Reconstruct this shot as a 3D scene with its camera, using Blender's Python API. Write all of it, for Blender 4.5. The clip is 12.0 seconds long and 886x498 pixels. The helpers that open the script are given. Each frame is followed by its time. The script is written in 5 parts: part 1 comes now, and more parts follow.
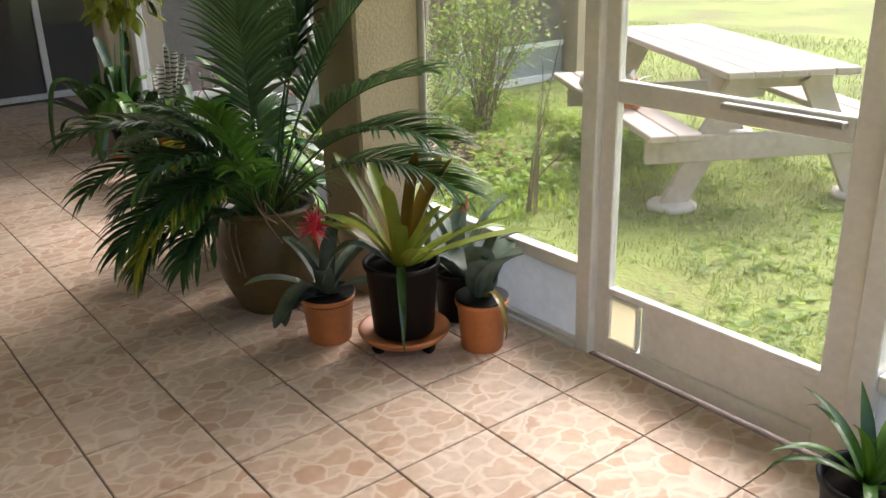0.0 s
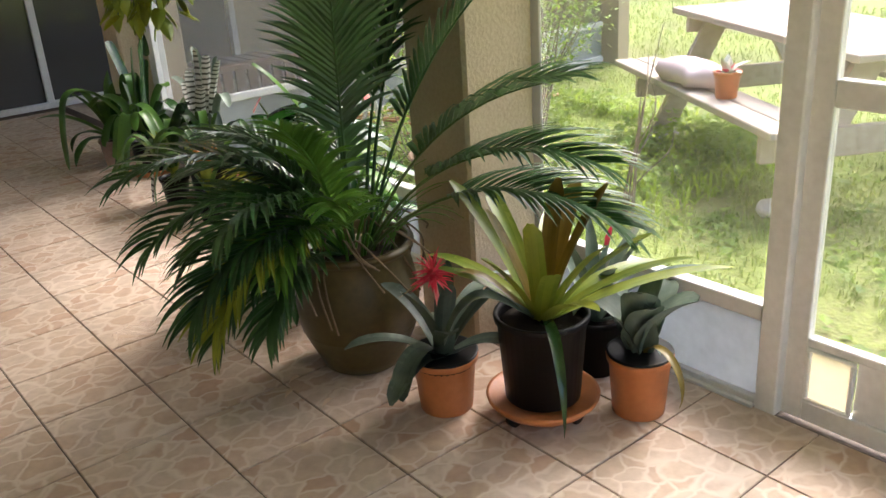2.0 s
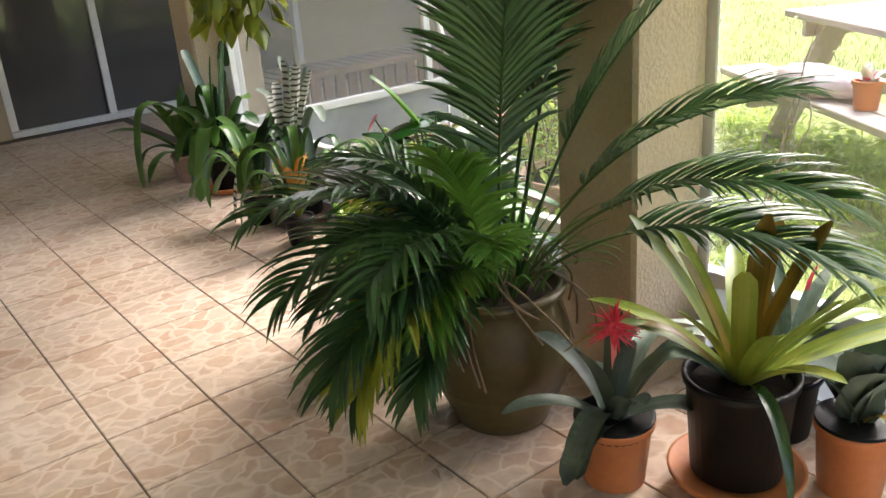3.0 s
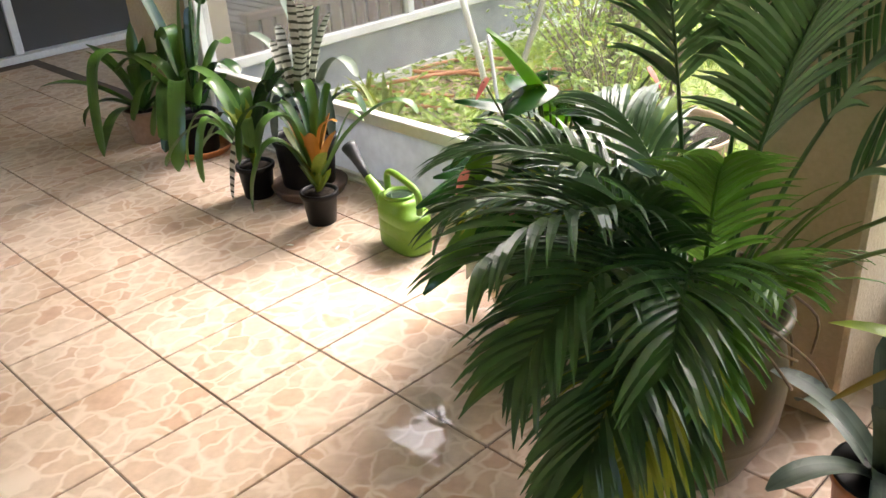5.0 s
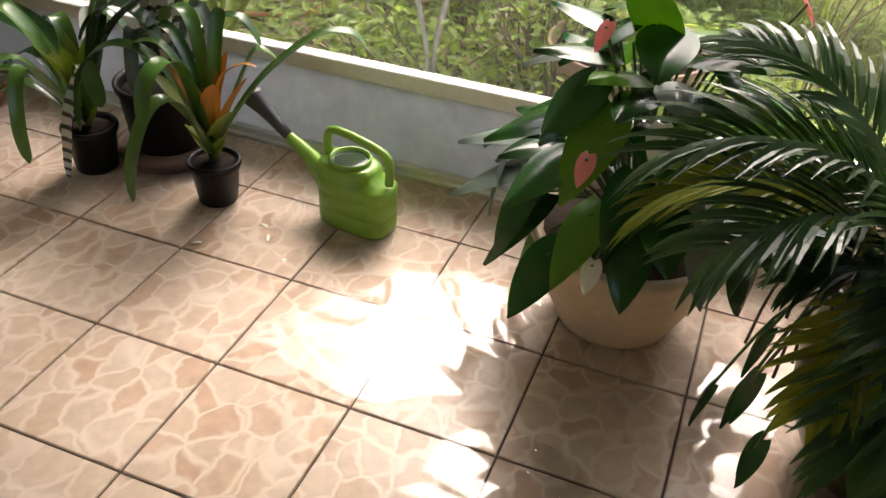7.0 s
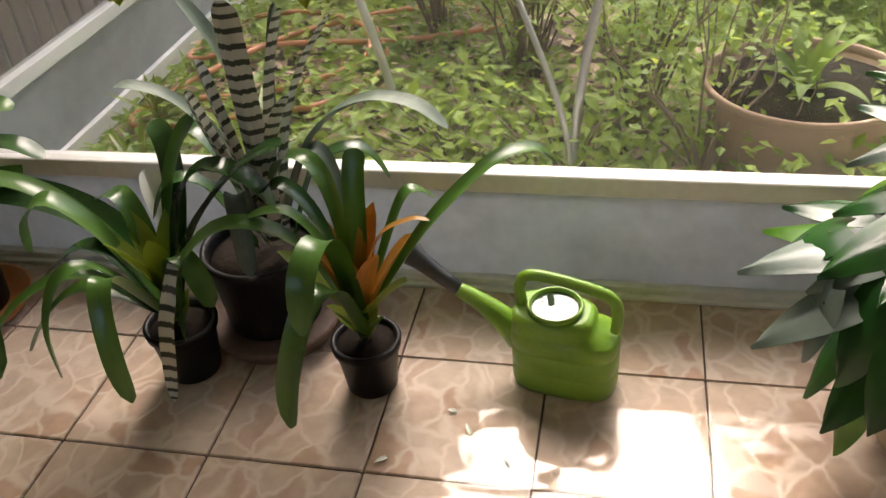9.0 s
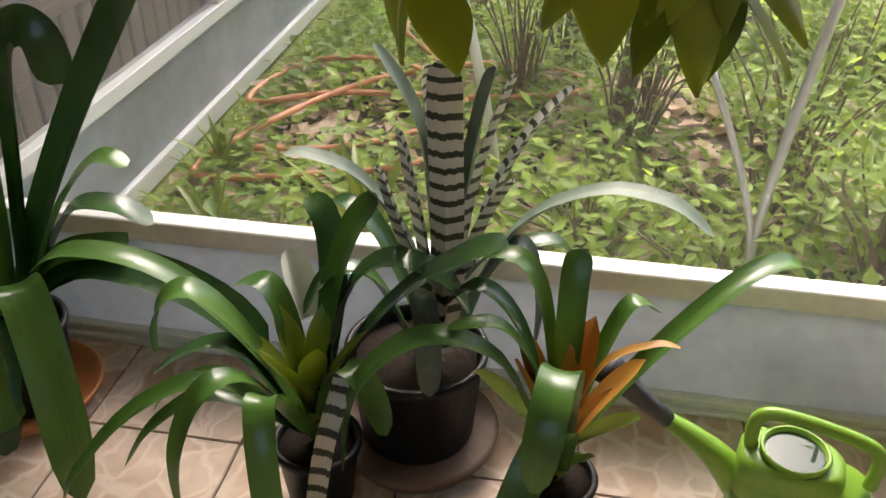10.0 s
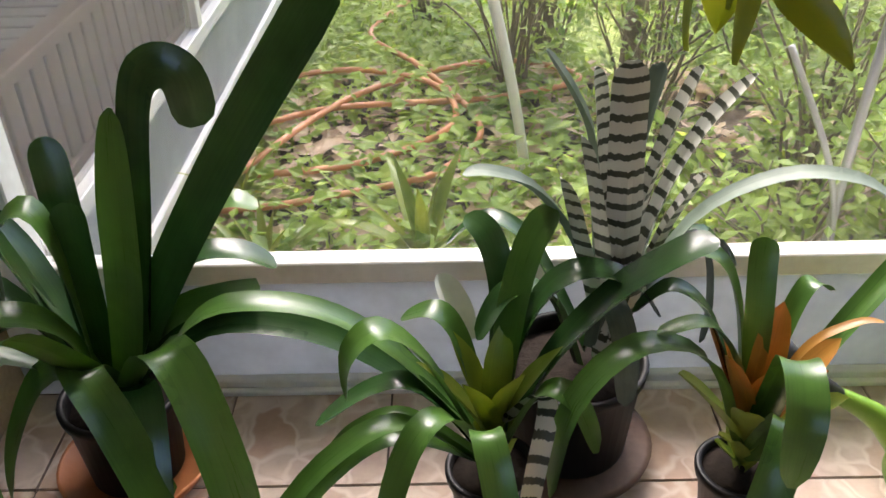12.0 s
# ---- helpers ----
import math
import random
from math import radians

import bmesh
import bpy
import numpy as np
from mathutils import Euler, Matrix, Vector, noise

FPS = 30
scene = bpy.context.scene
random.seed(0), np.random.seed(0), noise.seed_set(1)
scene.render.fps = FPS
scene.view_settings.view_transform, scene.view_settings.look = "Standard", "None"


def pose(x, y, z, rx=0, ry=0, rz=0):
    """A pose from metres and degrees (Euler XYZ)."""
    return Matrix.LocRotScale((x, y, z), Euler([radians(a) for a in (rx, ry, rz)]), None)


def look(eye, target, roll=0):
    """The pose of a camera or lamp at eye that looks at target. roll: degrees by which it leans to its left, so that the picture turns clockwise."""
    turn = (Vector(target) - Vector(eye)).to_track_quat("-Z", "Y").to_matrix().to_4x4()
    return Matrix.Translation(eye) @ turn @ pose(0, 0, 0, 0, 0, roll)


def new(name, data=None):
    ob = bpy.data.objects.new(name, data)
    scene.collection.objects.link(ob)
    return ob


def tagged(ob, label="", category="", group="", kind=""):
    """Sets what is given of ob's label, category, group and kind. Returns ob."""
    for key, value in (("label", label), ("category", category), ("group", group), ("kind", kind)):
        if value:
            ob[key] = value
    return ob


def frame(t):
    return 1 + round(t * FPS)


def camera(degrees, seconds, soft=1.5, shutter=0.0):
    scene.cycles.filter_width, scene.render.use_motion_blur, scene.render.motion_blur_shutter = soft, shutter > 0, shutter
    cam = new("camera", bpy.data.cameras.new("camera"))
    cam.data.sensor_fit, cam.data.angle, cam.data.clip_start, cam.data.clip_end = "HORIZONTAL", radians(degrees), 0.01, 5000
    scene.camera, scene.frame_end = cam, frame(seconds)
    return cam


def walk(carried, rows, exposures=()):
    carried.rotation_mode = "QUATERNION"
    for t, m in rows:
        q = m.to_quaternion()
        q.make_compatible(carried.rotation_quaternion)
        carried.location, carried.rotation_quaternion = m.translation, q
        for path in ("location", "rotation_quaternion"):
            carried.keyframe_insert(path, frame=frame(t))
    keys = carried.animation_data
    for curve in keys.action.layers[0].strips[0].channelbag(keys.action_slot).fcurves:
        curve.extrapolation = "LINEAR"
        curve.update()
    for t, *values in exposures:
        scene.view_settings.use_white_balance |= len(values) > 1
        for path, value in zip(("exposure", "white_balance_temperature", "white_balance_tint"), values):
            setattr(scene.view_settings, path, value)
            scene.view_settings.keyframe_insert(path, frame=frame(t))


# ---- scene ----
cam = camera(54.4, 12.0)

PATH = [
    (0, (1.753, -1.853, 1.486), (0.276, -0.708, 0.773), -1.5),
    (0.4, (1.609, -1.84, 1.446), (0.12, -0.73, 0.706), -0.5),
    (0.5, (1.55, -1.832, 1.451), (0.06, -0.731, 0.699), -0.1),
    (1, (1.352, -1.838, 1.454), (-0.184, -0.795, 0.709), -0.0),
    (1.5, (1.172, -1.771, 1.416), (-0.361, -0.757, 0.628), -2.0),
    (2, (0.96, -1.806, 1.462), (-0.493, -0.653, 0.714), -3.7),
    (2.5, (0.716, -1.81, 1.444), (-0.728, -0.64, 0.705), -4.3),
    (3, (0.432, -1.831, 1.438), (-1.073, -0.736, 0.706), -4.4),
    (3.4, (0.25, -1.893, 1.453), (-1.23, -0.828, 0.63), -5.0),
    (3.5, (0.177, -1.81, 1.476), (-1.293, -0.789, 0.581), -7.6),
    (3.7, (0.124, -1.903, 1.425), (-1.332, -0.86, 0.534), -5.0),
    (5.3, (-0.728, -1.931, 1.453), (-1.931, -0.615, 0.548), -2.5),
    (5.5, (-0.863, -1.925, 1.397), (-2.001, -0.547, 0.5), -1.2),
    (6, (-1.206, -1.953, 1.424), (-2.222, -0.559, 0.413), -2.2),
    (6.5, (-1.437, -1.908, 1.423), (-2.19, -0.457, 0.269), 0.2),
    (6.6, (-1.452, -1.892, 1.433), (-2.157, -0.432, 0.263), 0.1),
    (6.7, (-1.519, -1.885, 1.421), (-2.15, -0.39, 0.252), 2.3),
    (8.3, (-2.34, -1.515, 1.381), (-2.672, 0.012, 0.133), -1.2),
    (8.5, (-2.336, -1.471, 1.373), (-2.772, 0.044, 0.142), -4.6),
    (8.7, (-2.408, -1.451, 1.351), (-2.875, 0.09, 0.164), -6.0),
    (9, (-2.577, -1.409, 1.368), (-2.978, 0.161, 0.196), -5.5),
    (9.5, (-2.846, -1.313, 1.331), (-3.115, 0.321, 0.209), -2.4),
    (10, (-3.12, -1.165, 1.302), (-3.408, 0.482, 0.205), 0.5),
    (10.5, (-3.189, -1.063, 1.381), (-3.744, 0.405, 0.142), -2.7),
    (11, (-3.372, -1.248, 1.315), (-3.72, 0.37, 0.193), -0.0),
    (11.5, (-3.508, -1.291, 1.261), (-3.628, 0.434, 0.257), 0.5),
    (12, (-3.602, -1.145, 1.293), (-3.625, 0.527, 0.196), -1.5),
]
walk(cam, [(t, look(eye, target, roll)) for t, eye, target, roll in PATH],
     exposures=[(0.0, 1.84, 5850, 12), (2.0, 2.18, 5850, 12), (2.6, 2.4, 5850, 12), (3.1, 2.6, 5900, 12), (3.5, 3.7, 6000, 13), (4.2, 3.3, 6000, 12), (5.3, 2.7, 6050, 13), (6.7, 2.1, 6150, 13),
                (8.3, 1.76, 6350, 13), (10.0, 2.2, 6200, 13), (12.0, 2.5, 5850, 15)])

# ---- world, sun, exposure ----
world = bpy.data.worlds.new("sky")
scene.world = world
world.use_nodes = True
wn = world.node_tree.nodes
sky = wn.new("ShaderNodeTexSky")
sky.sky_type, sky.sun_disc = "NISHITA", False
sky.sun_elevation, sky.sun_rotation = radians(49), radians(-10)
sky.air_density, sky.dust_density, sky.ozone_density = 1.2, 8.0, 1.0
world.node_tree.links.new(sky.outputs[0], wn["Background"].inputs[0])
wn["Background"].inputs[1].default_value = 0.15
sun_data = bpy.data.lights.new("sun", "SUN")
sun_data.energy, sun_data.angle, sun_data.color = 0.5, radians(30), (1.0, 0.97, 0.92)
sun = new("sun", sun_data)
sun.matrix_world = look((-1.5, 8.6, 10), (0.0, 0.0, 0.0))

# ---- material helpers ----
def nodes_of(name):
    m = bpy.data.materials.new(name)
    m.use_nodes = True
    return m, m.node_tree.nodes, m.node_tree.links, m.node_tree.nodes["Principled BSDF"]


def ramp(n, stops):
    r = n.new("ShaderNodeValToRGB")
    while len(r.color_ramp.elements) < len(stops):
        r.color_ramp.elements.new(0.5)
    for e, (p, c) in zip(r.color_ramp.elements, stops):
        e.position, e.color = p, (*c, 1)
    return r


def coarse(n, l, scale, detail=4.0, kind="Object", stretch=None):
    tc = n.new("ShaderNodeTexCoord")
    t = n.new("ShaderNodeTexNoise")
    t.inputs["Scale"].default_value, t.inputs["Detail"].default_value = scale, detail
    if stretch:
        mp = n.new("ShaderNodeMapping")
        mp.inputs["Scale"].default_value = stretch
        l.new(tc.outputs[kind], mp.inputs[0])
        l.new(mp.outputs[0], t.inputs["Vector"])
    else:
        l.new(tc.outputs[kind], t.inputs["Vector"])
    return t


def surface(name, dark, light, rough=0.5, big=3.0, fine=60.0, bump=0.15, metal=0.0, stretch=None, spec=0.5):
    """Two scales of colour variation with fine relief."""
    m, n, l, p = nodes_of(name)
    a = coarse(n, l, big, 5.0, stretch=stretch)
    b = coarse(n, l, fine, 6.0, stretch=stretch)
    mix = n.new("ShaderNodeMath")
    mix.operation = "MULTIPLY_ADD"
    l.new(b.outputs[0], mix.inputs[0])
    mix.inputs[1].default_value = 0.45
    half = n.new("ShaderNodeMath")
    half.operation = "MULTIPLY"
    l.new(a.outputs[0], half.inputs[0])
    half.inputs[1].default_value = 0.6
    l.new(half.outputs[0], mix.inputs[2])
    r = ramp(n, [(0.3, dark), (0.72, light)])
    l.new(mix.outputs[0], r.inputs[0])
    l.new(r.outputs[0], p.inputs["Base Color"])
    rr = n.new("ShaderNodeMapRange")
    rr.inputs[3].default_value, rr.inputs[4].default_value = max(0.02, rough - 0.1), min(1, rough + 0.12)
    l.new(a.outputs[0], rr.inputs[0])
    l.new(rr.outputs[0], p.inputs["Roughness"])
    p.inputs["Metallic"].default_value = metal
    p.inputs["Specular IOR Level"].default_value = spec
    bp = n.new("ShaderNodeBump")
    bp.inputs["Strength"].default_value, bp.inputs["Distance"].default_value = bump, 0.004
    l.new(b.outputs[0], bp.inputs["Height"])
    l.new(bp.outputs[0], p.inputs["Normal"])
    return m


def leafy(name, dark, light, rough=0.35, glow=0.3, tint=None, big=9.0, spec=0.5):
    """A leaf: noise along the blade, each piece its own tone, some light passing through."""
    m, n, l, p = nodes_of(name)
    a = coarse(n, l, big, 5.0)
    info = n.new("ShaderNodeObjectInfo")
    geo = n.new("ShaderNodeNewGeometry")
    s1 = n.new("ShaderNodeMath")
    s1.operation = "ADD"
    l.new(info.outputs["Random"], s1.inputs[0])
    l.new(geo.outputs["Random Per Island"], s1.inputs[1])
    s2 = n.new("ShaderNodeMath")
    s2.operation = "MULTIPLY_ADD"
    l.new(s1.outputs[0], s2.inputs[0])
    s2.inputs[1].default_value = 0.28
    l.new(a.outputs[0], s2.inputs[2])
    r = ramp(n, [(0.35, dark), (0.95, light)])
    l.new(s2.outputs[0], r.inputs[0])
    uv = n.new("ShaderNodeUVMap")
    st = n.new("ShaderNodeMapping")
    st.inputs["Scale"].default_value = (16.0, 5.0, 1.0)
    l.new(uv.outputs[0], st.inputs[0])
    sn = n.new("ShaderNodeTexNoise")
    sn.inputs["Scale"].default_value, sn.inputs["Detail"].default_value = 1.0, 4.0
    l.new(st.outputs[0], sn.inputs["Vector"])
    sr = ramp(n, [(0.3, (0.80, 0.82, 0.84)), (0.7, (1.10, 1.07, 1.03))])
    l.new(sn.outputs[0], sr.inputs[0])
    sm = n.new("ShaderNodeMix")
    sm.data_type, sm.blend_type = "RGBA", "MULTIPLY"
    sm.inputs[0].default_value = 1.0
    l.new(r.outputs[0], sm.inputs[6])
    l.new(sr.outputs[0], sm.inputs[7])
    l.new(sm.outputs[2], p.inputs["Base Color"])
    rr = n.new("ShaderNodeMapRange")
    rr.inputs[3].default_value, rr.inputs[4].default_value = rough * 0.92, rough * 1.2
    l.new(sn.outputs[0], rr.inputs[0])
    l.new(rr.outputs[0], p.inputs["Roughness"])
    p.inputs["Specular IOR Level"].default_value = spec
    bp = n.new("ShaderNodeBump")
    bp.inputs["Strength"].default_value, bp.inputs["Distance"].default_value = 0.15, 0.002
    fine = coarse(n, l, 70, 3)
    l.new(fine.outputs[0], bp.inputs["Height"])
    l.new(bp.outputs[0], p.inputs["Normal"])
    tr = n.new("ShaderNodeBsdfTranslucent")
    hs = n.new("ShaderNodeHueSaturation")
    hs.inputs["Value"].default_value, hs.inputs["Hue"].default_value = 1.8, 0.47
    l.new(r.outputs[0], hs.inputs["Color"])
    l.new(hs.outputs[0], tr.inputs[0])
    mx = n.new("ShaderNodeMixShader")
    mx.inputs[0].default_value = glow
    l.new(p.outputs[0], mx.inputs[1])
    l.new(tr.outputs[0], mx.inputs[2])
    l.new(mx.outputs[0], n["Material Output"].inputs[0])
    return m


def tile_material():
    m, n, l, p = nodes_of("ceramic_tile")
    tc = n.new("ShaderNodeTexCoord")
    info = n.new("ShaderNodeObjectInfo")
    off = n.new("ShaderNodeVectorMath")
    off.operation = "SCALE"
    l.new(info.outputs["Location"], off.inputs[0])
    off.inputs[3].default_value = 2.37
    add = n.new("ShaderNodeVectorMath")
    l.new(tc.outputs["Object"], add.inputs[0])
    l.new(off.outputs[0], add.inputs[1])
    wob = n.new("ShaderNodeTexNoise")
    wob.inputs["Scale"].default_value = 12.0
    l.new(add.outputs[0], wob.inputs["Vector"])
    wsc = n.new("ShaderNodeVectorMath")
    wsc.operation = "MULTIPLY_ADD"
    l.new(wob.outputs["Color"], wsc.inputs[0])
    wsc.inputs[1].default_value = (0.085, 0.085, 0.0)
    l.new(add.outputs[0], wsc.inputs[2])
    flat = n.new("ShaderNodeVectorMath")
    flat.operation = "MULTIPLY"
    l.new(wsc.outputs[0], flat.inputs[0])
    flat.inputs[1].default_value = (1.0, 0.72, 0.0)
    ve = n.new("ShaderNodeTexVoronoi")
    ve.feature = "DISTANCE_TO_EDGE"
    vc = n.new("ShaderNodeTexVoronoi")
    for v in (ve, vc):
        v.inputs["Scale"].default_value = 14.5
        l.new(flat.outputs[0], v.inputs["Vector"])
    vein = n.new("ShaderNodeMapRange")
    vein.inputs[1].default_value, vein.inputs[2].default_value = 0.0, 0.13
    vein.interpolation_type = "SMOOTHSTEP"
    l.new(ve.outputs["Distance"], vein.inputs[0])
    sep = n.new("ShaderNodeSeparateColor")
    l.new(vc.outputs["Color"], sep.inputs[0])
    cells = ramp(n, [(0.0, (0.53, 0.37, 0.265)), (0.35, (0.59, 0.475, 0.38)), (0.7, (0.62, 0.51, 0.41)), (1.0, (0.555, 0.41, 0.30))])
    l.new(sep.outputs[0], cells.inputs[0])
    cloud = coarse(n, l, 25.0, 6.0)
    mixc = n.new("ShaderNodeMix")
    mixc.data_type = "RGBA"
    mixc.blend_type = "MULTIPLY"
    mixc.inputs[0].default_value = 0.55
    l.new(cells.outputs[0], mixc.inputs[6])
    shade = ramp(n, [(0.3, (0.72, 0.68, 0.64)), (0.65, (1.05, 1.03, 1.0))])
    l.new(cloud.outputs[0], shade.inputs[0])
    l.new(shade.outputs[0], mixc.inputs[7])
    mixv = n.new("ShaderNodeMix")
    mixv.data_type = "RGBA"
    l.new(vein.outputs[0], mixv.inputs[0])
    mixv.inputs[6].default_value = (0.68, 0.57, 0.47, 1)
    l.new(mixc.outputs[2], mixv.inputs[7])
    # dirt over several tiles, by the floor's own places
    geo = n.new("ShaderNodeNewGeometry")
    dirt = n.new("ShaderNodeTexNoise")
    dirt.inputs["Scale"].default_value, dirt.inputs["Detail"].default_value = 1.7, 6.0
    l.new(geo.outputs["Position"], dirt.inputs["Vector"])
    dr = ramp(n, [(0.3, (0.74, 0.68, 0.62)), (0.6, (1, 1, 1))])
    l.new(dirt.outputs[0], dr.inputs[0])
    mixd = n.new("ShaderNodeMix")
    mixd.data_type = "RGBA"
    mixd.blend_type = "MULTIPLY"
    mixd.inputs[0].default_value = 0.8
    l.new(mixv.outputs[2], mixd.inputs[6])
    l.new(dr.outputs[0], mixd.inputs[7])
    l.new(mixd.outputs[2], p.inputs["Base Color"])
    # smears of drying water make the gloss uneven
    wet = n.new("ShaderNodeTexNoise")
    wet.inputs["Scale"].default_value, wet.inputs["Detail"].default_value = 2.6, 5.0
    l.new(geo.outputs["Position"], wet.inputs["Vector"])
    wr = n.new("ShaderNodeMapRange")
    wr.inputs[1].default_value, wr.inputs[2].default_value = 0.35, 0.65
    wr.inputs[3].default_value, wr.inputs[4].default_value = 0.50, 0.68
    l.new(wet.outputs[0], wr.inputs[0])
    # tiles still wet round the spilt water
    away = n.new("ShaderNodeVectorMath")
    away.operation = "DISTANCE"
    warp = n.new("ShaderNodeVectorMath")
    warp.operation = "MULTIPLY_ADD"
    l.new(wet.outputs["Color"], warp.inputs[0])
    warp.inputs[1].default_value = (0.7, 0.7, 0.0)
    l.new(geo.outputs["Position"], warp.inputs[2])
    l.new(warp.outputs[0], away.inputs[0])
    away.inputs[1].default_value = (-1.62, -0.32, 0.0)
    damp = n.new("ShaderNodeMapRange")
    damp.inputs[1].default_value, damp.inputs[2].default_value = 0.30, 0.60
    damp.inputs[3].default_value, damp.inputs[4].default_value = 0.55, 1.0
    l.new(away.outputs["Value"], damp.inputs[0])
    gloss = n.new("ShaderNodeMath")
    gloss.operation = "MULTIPLY"
    l.new(wr.outputs[0], gloss.inputs[0])
    l.new(damp.outputs[0], gloss.inputs[1])
    l.new(gloss.outputs[0], p.inputs["Roughness"])
    p.inputs["Specular IOR Level"].default_value = 0.33
    bp = n.new("ShaderNodeBump")
    bp.inputs["Strength"].default_value, bp.inputs["Distance"].default_value = 0.22, 0.002
    l.new(vein.outputs[0], bp.inputs["Height"])
    l.new(bp.outputs[0], p.inputs["Normal"])
    return m


def striped_leaf():
    """Grey-silver bands across a dark leaf."""
    m, n, l, p = nodes_of("banded_leaf")
    uv = n.new("ShaderNodeUVMap")
    sp = n.new("ShaderNodeSeparateXYZ")
    l.new(uv.outputs[0], sp.inputs[0])
    nz = n.new("ShaderNodeTexNoise")
    nz.inputs["Scale"].default_value = 9.0
    l.new(uv.outputs[0], nz.inputs["Vector"])
    a = n.new("ShaderNodeMath")
    a.operation = "MULTIPLY_ADD"
    l.new(nz.outputs[0], a.inputs[0])
    a.inputs[1].default_value = 0.009
    l.new(sp.outputs[1], a.inputs[2])
    b = n.new("ShaderNodeMath")
    b.operation = "MULTIPLY"
    l.new(a.outputs[0], b.inputs[0])
    b.inputs[1].default_value = 190.0
    c = n.new("ShaderNodeMath")
    c.operation = "SINE"
    l.new(b.outputs[0], c.inputs[0])
    r = ramp(n, [(0.26, (0.030, 0.034, 0.016)), (0.36, (0.50, 0.50, 0.44))])
    d = n.new("ShaderNodeMapRange")
    d.inputs[1].default_value, d.inputs[2].default_value = -1, 1
    l.new(c.outputs[0], d.inputs[0])
    l.new(d.outputs[0], r.inputs[0])
    l.new(r.outputs[0], p.inputs["Base Color"])
    p.inputs["Roughness"].default_value = 0.5
    return m


def screen_material():
    m, n, l, p = nodes_of("insect_screen")
    tr = n.new("ShaderNodeBsdfTransparent")
    p.inputs["Base Color"].default_value = (0.42, 0.41, 0.39, 1)
    p.inputs["Roughness"].default_value = 0.7
    nz = coarse(n, l, 1.3, 3.0)
    f = n.new("ShaderNodeMapRange")
    f.inputs[3].default_value, f.inputs[4].default_value = 0.10, 0.22
    l.new(nz.outputs[0], f.inputs[0])
    mx = n.new("ShaderNodeMixShader")
    l.new(f.outputs[0], mx.inputs[0])
    l.new(tr.outputs[0], mx.inputs[1])
    l.new(p.outputs[0], mx.inputs[2])
    l.new(mx.outputs[0], n["Material Output"].inputs[0])
    return m


def glass_material(name, color=(0.085, 0.082, 0.076), rough=0.03):
    m, n, l, p = nodes_of(name)
    p.inputs["Base Color"].default_value = (*color, 1)
    p.inputs["Roughness"].default_value = rough
    p.inputs["Specular IOR Level"].default_value = 0.6
    return m


def water_material():
    m, n, l, p = nodes_of("water_film")
    p.inputs["Base Color"].default_value = (1, 1, 1, 1)
    p.inputs["Roughness"].default_value = 0.0
    p.inputs["IOR"].default_value = 1.4
    p.inputs["Specular IOR Level"].default_value = 1.0
    p.inputs["Transmission Weight"].default_value = 1.0
    nz = coarse(n, l, 6.0, 2.0)
    bp = n.new("ShaderNodeBump")
    bp.inputs["Strength"].default_value, bp.inputs["Distance"].default_value = 0.012, 0.01
    l.new(nz.outputs[0], bp.inputs["Height"])
    l.new(bp.outputs[0], p.inputs["Normal"])
    return m


